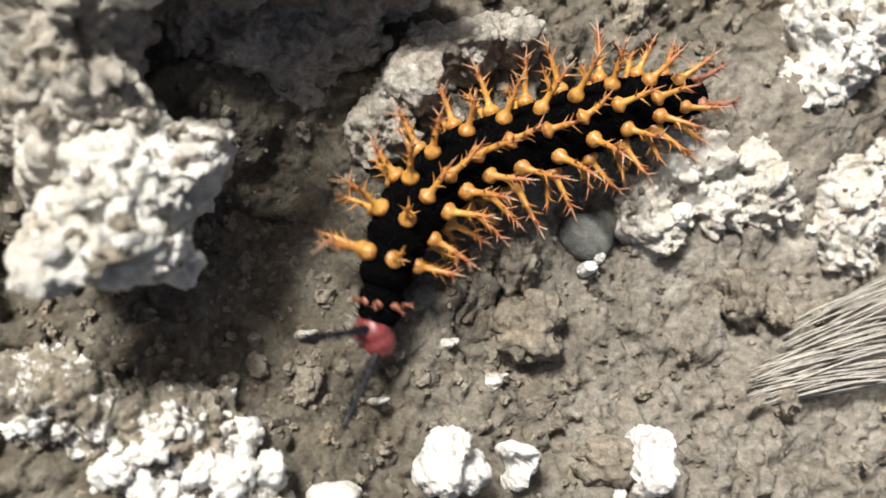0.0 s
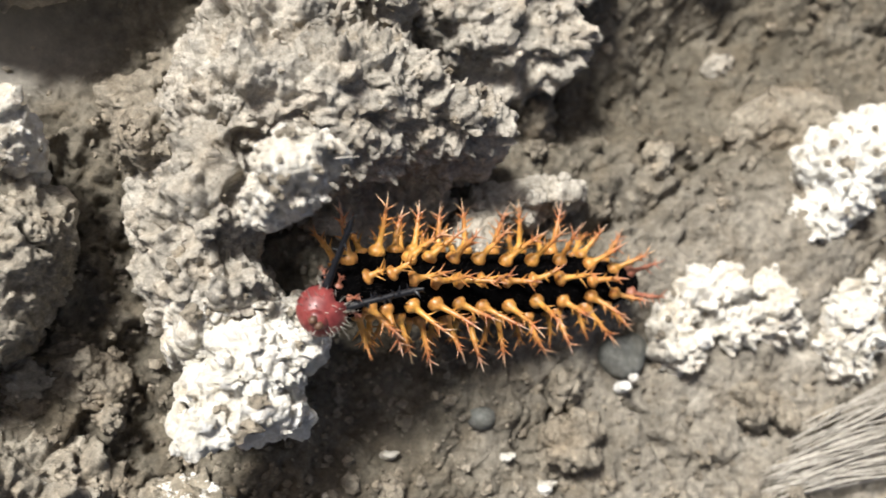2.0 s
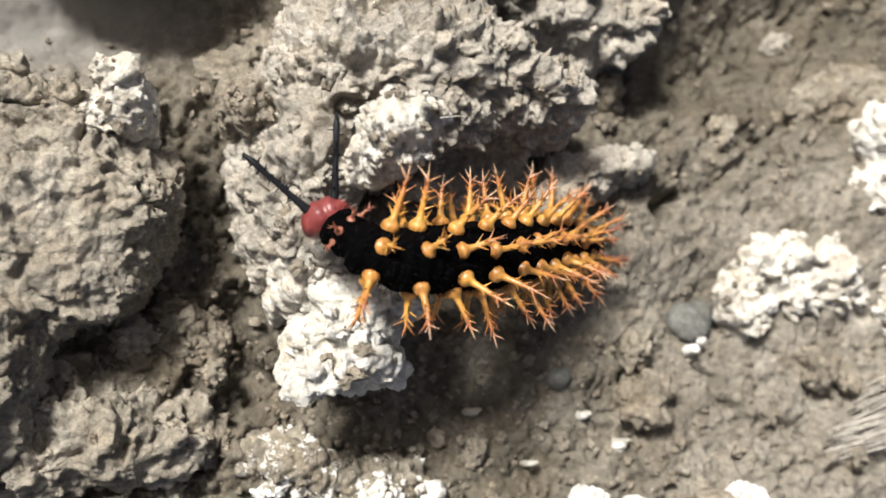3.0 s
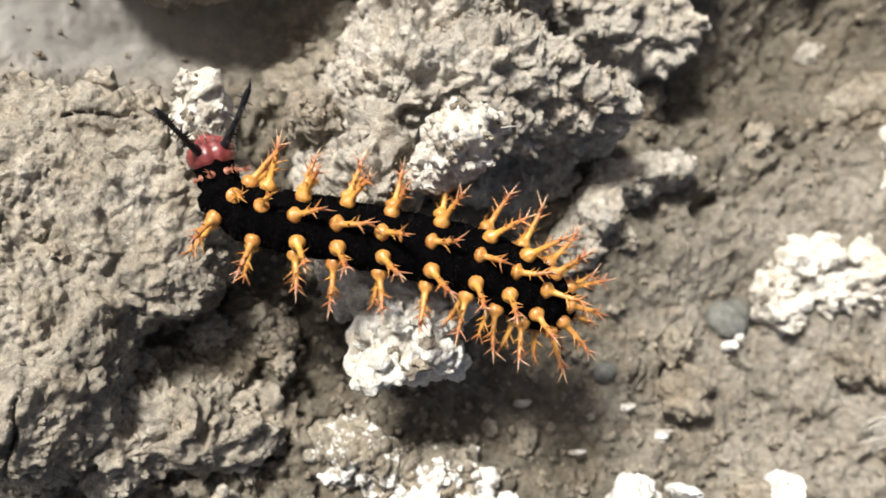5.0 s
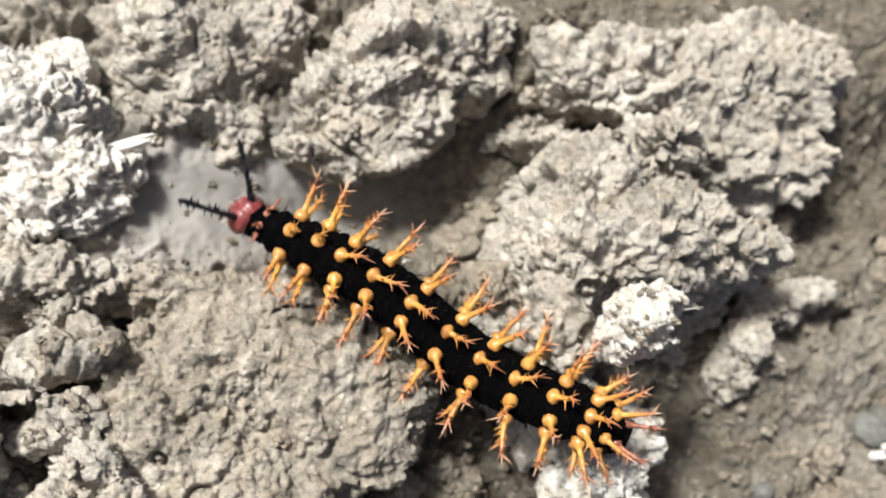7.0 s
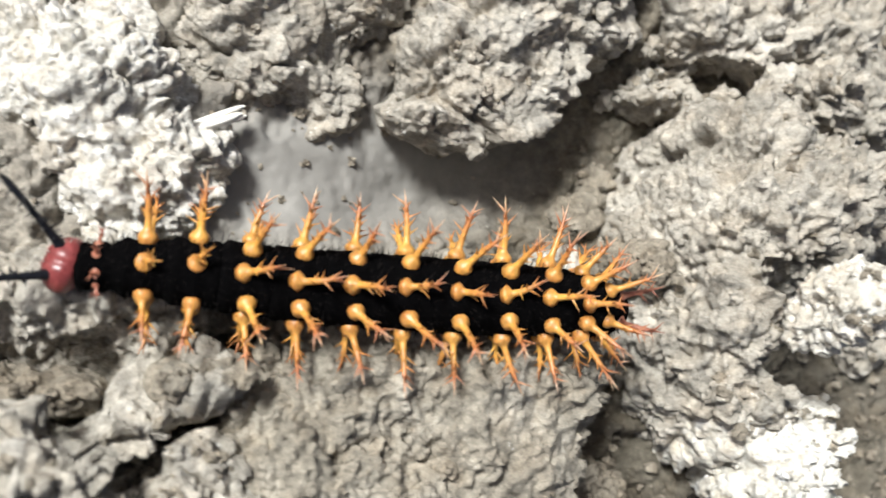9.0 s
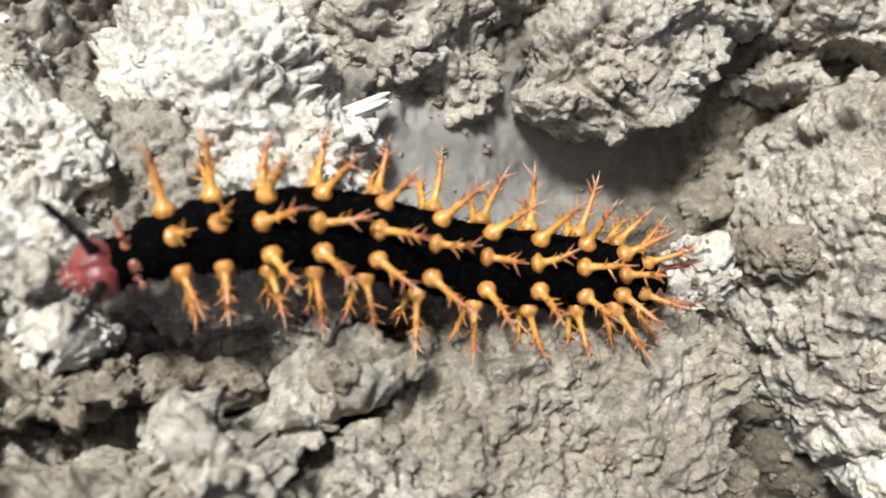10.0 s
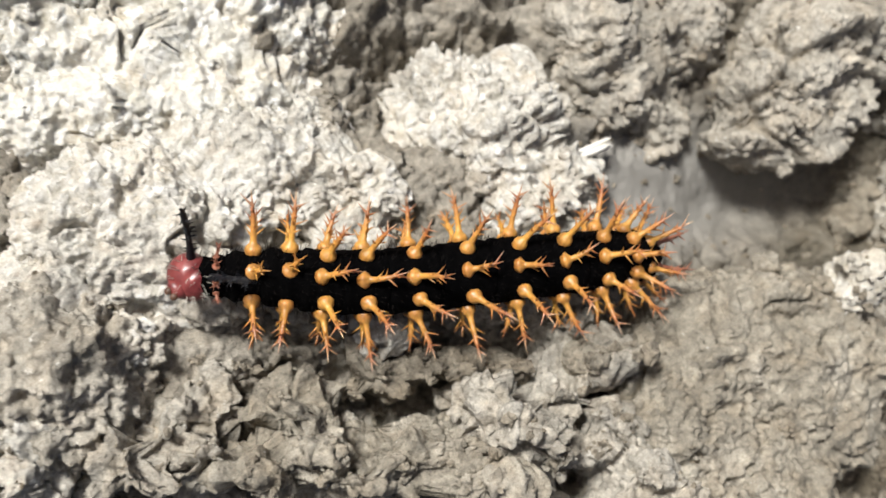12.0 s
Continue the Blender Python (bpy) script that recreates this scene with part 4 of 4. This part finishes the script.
def build_head(parent):
    u, f = ball(4)
    r = np.array((0.16, 0.195, 0.185))
    v = u * r
    groove = np.exp(-(u[:, 1] / 0.16) ** 2) * np.clip(u[:, 2] + 0.5, 0, 1)
    v *= (1 - 0.10 * groove + 0.02 * perlin(u * 4.0, 3))[:, None]
    v[:, 0] *= np.where(u[:, 0] < 0, 0.8, 1.0)
    head = mesh_object("head", v * CM, f, HEAD_RED, parent)
    head["label"] = "glossy brick-red head capsule"
    w, g = ball(3)
    face = mesh_object("face", (w * (0.065, 0.085, 0.065) + (0.105, 0, -0.11)) * CM, g, HEAD_RED, head)
    face["label"] = "dull dark red face"
    for side in (-1, 1):
        jaw = mesh_object("jaw", (w * (0.03, 0.03, 0.035) + (0.15, side * 0.03, -0.155)) * CM, g, LEG_BROWN, head)
        rnd = random.Random(40 + side)
        base, way = np.array((0.06, side * 0.10, 0.12)), np.array((0.62, side * 0.42, 0.62))
        way /= np.linalg.norm(way)
        n = 10
        pts = [base + way * 0.60 * s + np.array((0.05 * s * s, 0, -0.03 * s * s)) for s in np.linspace(0, 1, n)]
        pieces = [tube(pts, [0.040, 0.032, 0.027, 0.024, 0.0225, 0.022, 0.023, 0.026, 0.025, 0.007], 9)]
        for k in range(26):
            s = 0.12 + 0.86 * k / 26
            q = base + way * 0.60 * s + np.array((0.05 * s * s, 0, -0.03 * s * s))
            out = np.array([rnd.uniform(-1, 1) for _ in range(3)])
            out -= way * (out @ way) * 0.6
            out /= np.linalg.norm(out)
            pieces.append(tube([q, q + out * 0.045, q + out * 0.075], [0.010, 0.006, 0.001], 4))
        hv, hf = joined(pieces)
        horn = mesh_object("horn", hv * CM, hf, HORN_BLACK, head)
        horn["label"] = "long black spiky horn"
    rnd = random.Random(77)
    v, f = [], []
    for k in range(60):  # pale bristles on the brow and cheeks
        u = np.array((rnd.uniform(0.1, 1), rnd.uniform(-1, 1), rnd.uniform(-0.7, 0.9)))
        u /= np.linalg.norm(u)
        at, tip = u * r * 0.97, u * r * 0.97 + (u + np.array([rnd.uniform(-0.4, 0.4) for _ in range(3)])) * rnd.uniform(0.04, 0.09)
        a, b = tube([at, tip], [0.004, 0.0008], 3)
        f += (b + 6 * k).tolist()
        v += a.tolist()
    bristles = mesh_object("bristles", np.array(v) * CM, f, STRAW, head)
    bristles["label"] = "fine pale bristles"
    tagged(bristles, kind="stuff")
    return head


# share of the body's length, half width, kind of segment
SEGMENTS = [(0.060, 0.163, "collar"), (0.130, 0.203, "thorax"), (0.200, 0.237, "thorax"), (0.270, 0.259, "belly"), (0.345, 0.268, "belly"), (0.432, 0.277, "proleg"),
            (0.525, 0.280, "proleg"), (0.620, 0.280, "proleg"), (0.710, 0.277, "proleg"), (0.795, 0.265, "belly"), (0.870, 0.243, "rump"), (0.930, 0.203, "tail"), (0.975, 0.148, "end")]
LENGTH = 3.9

caterpillar = new("caterpillar")
tagged(caterpillar, "black velvety caterpillar with branched orange spines and red horned head", "caterpillar")


def build_caterpillar():
    rnd = random.Random(12)
    head = build_head(caterpillar)
    made = [(0.0, head)]
    for k, (share, radius, kind) in enumerate(SEGMENTS):
        around = [0.0] + [q[0] for q in SEGMENTS] + [1.0]
        half = LENGTH * (around[k + 2] - around[k]) / 4 * 1.62
        seg = segment_mesh("body_segment", radius, half, k, caterpillar)
        fuzz(seg, radius, half, 50 + k)
        if kind == "collar":
            for a in (-62, -24, 24, 62):
                add_spine(seg, "small", radius, a, 0.02, 5, rnd, ROSE, 0.52)
        elif kind == "thorax":
            for a, form, lean in ((-104, "low", 4), (-64, "side", 2), (-6, "small", 4), (64, "side", 2), (104, "low", 4)):
                add_spine(seg, form, radius, a, 0, lean, rnd)
        elif kind in ("belly", "proleg"):
            for a, form, lean in ((-114, "low", 8), (-80, "side", 10), (-41, "side", 16), (0, "dorsal", 44), (41, "side", 16), (80, "side", 10), (114, "low", 8)):
                add_spine(seg, form, radius, a, 0.05 if a == 0 else 0, lean, rnd)
        elif kind == "rump":
            for a, form, lean in ((-105, "low", 20), (-72, "side", 25), (-36, "side", 32), (0, "dorsal", 40), (36, "side", 32), (72, "side", 25), (105, "low", 20)):
                add_spine(seg, form, radius, a, 0, lean, rnd)
        elif kind == "tail":
            for a in (-85, -32, 32, 85):
                add_spine(seg, "side", radius, a, 0, 45, rnd, None, 0.9)
        else:
            for a in (-40, 40):
                add_spine(seg, "side", radius, a, 0, 66, rnd, ROSE, 0.9)
        if kind in ("collar", "thorax"):
            for side in (-1, 1):
                add_leg(seg, side * radius * 0.55, -radius * 0.75, 0.16, 0.035, True)
        if kind in ("proleg", "end"):
            for side in (-1, 1):
                add_leg(seg, side * radius * 0.6, -radius * 0.7, 0.12, 0.075, False)
        made.append((share, seg))
    return made


BODY = build_caterpillar()


# ---- how it crawls: six places along its axis, seconds and centimetres ----
HEAD_WAY = [
    (0, 2.07, -1.90, -0.45), (0.3, 1.42, -1.20, -0.30), (0.5, 1.66, -0.87, 0.10), (1, 1.13, -0.48, 0.25), (1.5, 0.56, -0.70, 1.15),
    (2, 0.68, -0.73, 1.00), (2.5, 0.33, -1.01, 1.35), (3, -0.09, -0.42, 1.25), (3.5, -0.44, -0.94, 1.00), (3.7, -0.76, -0.76, 1.05),
    (5.3, -1.65, 0.33, 0.85), (5.5, -1.81, 0.41, 0.80), (6, -2.29, 0.82, 0.60), (6.5, -1.71, 1.56, 0.25), (7, -2.79, 1.50, 0.50),
    (7.2, -3.34, 1.03, 0.65), (8.8, -4.73, 1.20, 0.35), (9, -5.04, 1.38, 0.30), (9.5, -5.34, 1.63, 0.25), (10, -5.92, 1.38, 0.60),
    (10.5, -6.57, 1.21, 0.35), (11, -6.87, 1.56, 0.35), (11.5, -7.43, 1.82, 0.35), (12, -7.73, 1.73, 0.35),
]
NECK_WAY = [
    (0, 2.14, -1.37, -0.25), (0.3, 1.86, -1.05, -0.20), (0.5, 2.07, -0.80, -0.05), (1, 1.49, -0.61, 0.10), (1.5, 1.03, -0.57, 0.70),
    (2, 0.95, -0.54, 0.80), (2.5, 0.61, -0.58, 1.30), (3, 0.23, -0.71, 1.45), (3.5, -0.20, -0.74, 1.30), (3.7, -0.45, -0.72, 1.30),
    (5.3, -1.43, -0.05, 0.85), (5.5, -1.47, 0.06, 0.85), (6, -1.90, 0.54, 0.75), (6.5, -1.90, 1.22, 0.40), (7, -2.43, 1.25, 0.60),
    (7.2, -2.79, 1.01, 0.70), (8.8, -4.25, 1.11, 0.45), (9, -4.55, 1.28, 0.40), (9.5, -5.01, 1.49, 0.35), (10, -5.46, 1.48, 0.60),
    (10.5, -6.13, 1.37, 0.45), (11, -6.37, 1.39, 0.40), (11.5, -6.90, 1.50, 0.40), (12, -7.28, 1.66, 0.40),
]
CHEST_WAY = [
    (0, 2.53, -0.80, -0.20), (0.3, 2.60, -0.80, -0.20), (0.5, 2.71, -0.70, -0.15), (1, 2.16, -0.64, -0.10), (1.5, 1.70, -0.51, 0.10),
    (2, 1.57, -0.48, 0.35), (2.5, 1.21, -0.53, 0.70), (3, 1.03, -0.68, 1.10), (3.5, 0.84, -0.73, 1.35), (3.7, 0.64, -0.76, 1.40),
    (5.3, -0.69, -0.37, 0.95), (5.5, -0.78, -0.34, 0.95), (6, -1.21, 0.05, 0.75), (6.5, -1.58, 0.44, 0.70), (7, -1.77, 0.79, 0.75),
    (7.2, -2.00, 0.89, 0.75), (8.8, -3.39, 0.97, 0.50), (9, -3.59, 1.02, 0.50), (9.5, -4.05, 1.23, 0.45), (10, -4.60, 1.45, 0.65),
    (10.5, -5.08, 1.48, 0.60), (11, -5.53, 1.43, 0.50), (11.5, -5.82, 1.43, 0.50), (12, -6.45, 1.48, 0.45),
]
MIDDLE_WAY = [
    (0, 3.35, -0.45, -0.20), (0.3, 3.41, -0.43, -0.20), (0.5, 3.42, -0.44, -0.20), (1, 2.90, -0.57, -0.20), (1.5, 2.65, -0.50, -0.15),
    (2, 2.42, -0.45, -0.05), (2.5, 1.99, -0.48, 0.15), (3, 1.84, -0.50, 0.30), (3.5, 1.53, -0.57, 0.60), (3.7, 1.33, -0.68, 0.65),
    (5.3, 0.32, -0.74, 1.20), (5.5, 0.02, -0.67, 1.15), (6, -0.50, -0.37, 0.95), (6.5, -0.92, -0.09, 0.75), (7, -0.90, -0.04, 0.80),
    (7.2, -1.06, 0.15, 0.80), (8.8, -2.31, 0.69, 0.65), (9, -2.47, 0.76, 0.60), (9.5, -2.97, 0.96, 0.55), (10, -3.45, 1.07, 0.50),
    (10.5, -3.78, 1.28, 0.50), (11, -4.23, 1.29, 0.45), (11.5, -4.61, 1.45, 0.45), (12, -5.13, 1.39, 0.45),
]
RUMP_WAY = [
    (0, 4.33, -0.12, -0.20), (0.3, 4.30, -0.15, -0.20), (0.5, 4.33, -0.18, -0.20), (1, 3.97, -0.31, -0.20), (1.5, 3.70, -0.42, -0.20),
    (2, 3.37, -0.42, -0.20), (2.5, 2.85, -0.49, -0.15), (3, 2.42, -0.40, -0.15), (3.5, 2.23, -0.42, -0.10), (3.7, 1.86, -0.67, 0.00),
    (5.3, 1.06, -1.07, 1.15), (5.5, 0.88, -1.07, 1.20), (6, 0.50, -0.91, 1.25), (6.5, -0.07, -0.68, 1.15), (7, -0.07, -0.60, 1.15),
    (7.2, -0.18, -0.55, 1.10), (8.8, -1.23, 0.31, 0.70), (9, -1.51, 0.54, 0.70), (9.5, -2.01, 0.75, 0.65), (10, -2.39, 0.81, 0.50),
    (10.5, -2.88, 0.96, 0.40), (11, -3.02, 1.01, 0.35), (11.5, -3.73, 1.36, 0.35), (12, -4.02, 1.33, 0.40),
]
TAIL_WAY = [
    (0, 4.91, -0.00, -0.25), (0.3, 4.98, 0.08, -0.25), (0.5, 5.01, 0.07, -0.25), (1, 4.58, -0.18, -0.25), (1.5, 4.18, -0.40, -0.25),
    (2, 3.92, -0.44, -0.25), (2.5, 3.36, -0.49, -0.25), (3, 2.78, -0.40, -0.30), (3.5, 2.68, -0.37, -0.40), (3.7, 2.16, -0.66, -0.40),
    (5.3, 1.31, -1.12, 1.00), (5.5, 1.28, -1.17, 1.10), (6, 0.92, -1.00, 1.20), (6.5, 0.34, -0.86, 1.20), (7, 0.17, -0.77, 1.20),
    (7.2, 0.17, -0.75, 1.15), (8.8, -0.90, 0.20, 0.70), (9, -1.20, 0.45, 0.70), (9.5, -1.64, 0.67, 0.65), (10, -2.05, 0.70, 0.50),
    (10.5, -2.64, 0.83, 0.35), (11, -2.69, 0.91, 0.30), (11.5, -3.50, 1.27, 0.30), (12, -3.74, 1.30, 0.35),
]

# how the head turns to its left and tips back on the neck: seconds, degrees, degrees
HEAD_TURNS = [(0.0, -58, -5), (0.3, 10, 45), (0.5, 37, 72), (0.8, 35, 72), (1.0, 25, 60), (1.5, 37, 70), (2.0, 8, 70), (2.3, 10, 55), (2.5, 0, 40), (2.8, -10, 10), (3.0, -25, 0), (3.3, -25, 0),
              (3.5, -30, 0), (3.7, -20, 0), (5.3, 0, 18), (5.5, 0, 8), (5.8, -15, 15), (6.0, -12, 0), (6.3, 35, 0), (6.5, 55, -5), (6.8, 20, 0), (7.0, -13, 18), (7.2, -20, 20), (8.8, -12, -10), (9.0, -20, 0),
              (9.3, -30, 0), (9.5, -25, 0), (9.8, -15, -20), (10.0, -10, 25), (10.5, -48, 10), (11.0, -58, -12), (11.5, -37, 0), (12.0, 42, 68)]
SHARES = np.array((0.0, 0.13, 0.34, 0.62, 0.88, 1.0))


def glide(knots, values, at, calm=False):
    """A smooth curve through values at knots; calm: it never swings past them."""
    k = min(max(int(np.searchsorted(knots, at, side="right")) - 1, 0), len(knots) - 2)
    if calm:
        h = np.diff(knots)[:, None]
        slope = np.diff(values, axis=0) / h
        w1, w2 = 2 * h[1:] + h[:-1], h[1:] + 2 * h[:-1]
        same = slope[:-1] * slope[1:] > 0
        a, b = np.where(same, slope[:-1], 1), np.where(same, slope[1:], 1)
        tang = np.concatenate([slope[:1], np.where(same, (w1 + w2) / (w1 / a + w2 / b), 0), slope[-1:]])
    else:
        tang = np.gradient(values, knots, axis=0)
    h = knots[k + 1] - knots[k]
    s = (at - knots[k]) / h
    return ((2 * s**3 - 3 * s**2 + 1) * values[k] + (s**3 - 2 * s**2 + s) * h * tang[k]
            + (3 * s**2 - 2 * s**3) * values[k + 1] + (s**3 - s**2) * h * tang[k + 1])


def body_axis(t):
    return np.array([glide(np.array([r[0] for r in way]), np.array([r[1:] for r in way]), t, True) for way in (HEAD_WAY, NECK_WAY, CHEST_WAY, MIDDLE_WAY, RUMP_WAY, TAIL_WAY)])


def piece_pose(axis, share):
    at = glide(SHARES, axis, share)
    ahead = glide(SHARES, axis, max(share - 0.03, 0.0)) - glide(SHARES, axis, min(share + 0.03, 1.0))
    x = Vector(ahead).normalized()
    y = Vector((0, 0, 1)).cross(x).normalized()
    z = x.cross(y)
    m = Matrix((x, y, z)).transposed().to_4x4()
    m.translation = Vector(at) * CM
    return m


def build_lumps():
    """Broken lumps half sunk between the clods, clear of the caterpillar's way."""
    rnd = np.random.RandomState(31)
    meshes = []
    for k in range(6):
        u, f = ball(3)
        p = u * rnd.uniform(0.7, 1.15, 3)
        p = p * (1 + 0.45 * facets(u * 1.2 + 9.0 * k, k) + 0.22 * facets(u * 3.0 + 5.0 * k, k + 9) + 0.10 * lumps(u * 3.5 + 3.0 * k, 2, k))[:, None]
        made = mesh_object("mud_lump", p * CM, f, SOIL)
        meshes.append(made.data)
        bpy.data.objects.remove(made)
    way = np.concatenate([body_axis(t) for t in np.arange(0, 12.01, 0.2)])
    placed = []
    while len(placed) < 70:
        x, y = rnd.uniform(-8.2, 6.5), rnd.uniform(-3.2, 3.4)
        r = 0.12 + 0.26 * rnd.rand() ** 1.7
        if np.hypot(way[:, 0] - x, way[:, 1] - y).min() < r + 0.25 or ((x + 2.3) / 2.1) ** 2 + ((y - 1.9) / 0.7) ** 2 < 1 or x > 0.5 and rnd.rand() < 0.7:
            continue
        placed.append((x, y, r))
    for x, y, r in placed:
        ob = new("mud_lump", meshes[rnd.randint(6)])
        z = float(ground_height(np.array([x]), np.array([y]))[0])
        turn = Euler(rnd.uniform(0, 6.28, 3)).to_matrix().to_4x4()
        ob.matrix_world = Matrix.Translation(Vector((x, y, z + 0.1 * r)) * CM) @ turn @ Matrix.Diagonal((r, r, r, 1))
        ob.material_slots[0].link = "OBJECT"
        ob.material_slots[0].material = LIGHT if x < -1 or y > 2 else SOIL
        tagged(ob, "small broken lump of dry mud half sunk between larger clods" if r > 0.2 else "small angular crumb of dry mud lying on the ground", "mud clod", "lumps between the clods")
        for k in range(5):  # crumbs stuck to it
            co = ob.data.vertices[rnd.randint(len(ob.data.vertices))].co
            bit = new("crumb", NODULES[rnd.randint(6)])
            bit.parent = ob
            s = rnd.uniform(0.10, 0.26)
            bit.matrix_basis = Matrix.Translation(co) @ Euler(rnd.uniform(0, 6.28, 3)).to_matrix().to_4x4() @ Matrix.Diagonal((s, s, s, 1))
            bit.material_slots[0].link = "OBJECT"
            bit.material_slots[0].material = ob.material_slots[0].material


build_lumps()


def motions():
    times = [round(0.1 * k, 1) for k in range(121)]
    whole, pieces = [], {share: [] for share, _ in BODY}
    for t in times:
        axis = body_axis(t)
        base = piece_pose(axis, 0.5)
        whole.append((t, base))
        for share, _ in BODY:
            m = base.inverted() @ piece_pose(axis, share)
            if share == 0.0:
                yaw, back = glide(np.array([r[0] for r in HEAD_TURNS]), np.array([r[1:] for r in HEAD_TURNS], float), t, True)
                m = m @ pose(0, 0, 0, 0, -back, yaw)
            pieces[share].append((t, m))
    walk(caterpillar, whole)
    for share, ob in BODY:
        walk(ob, pieces[share])


motions()
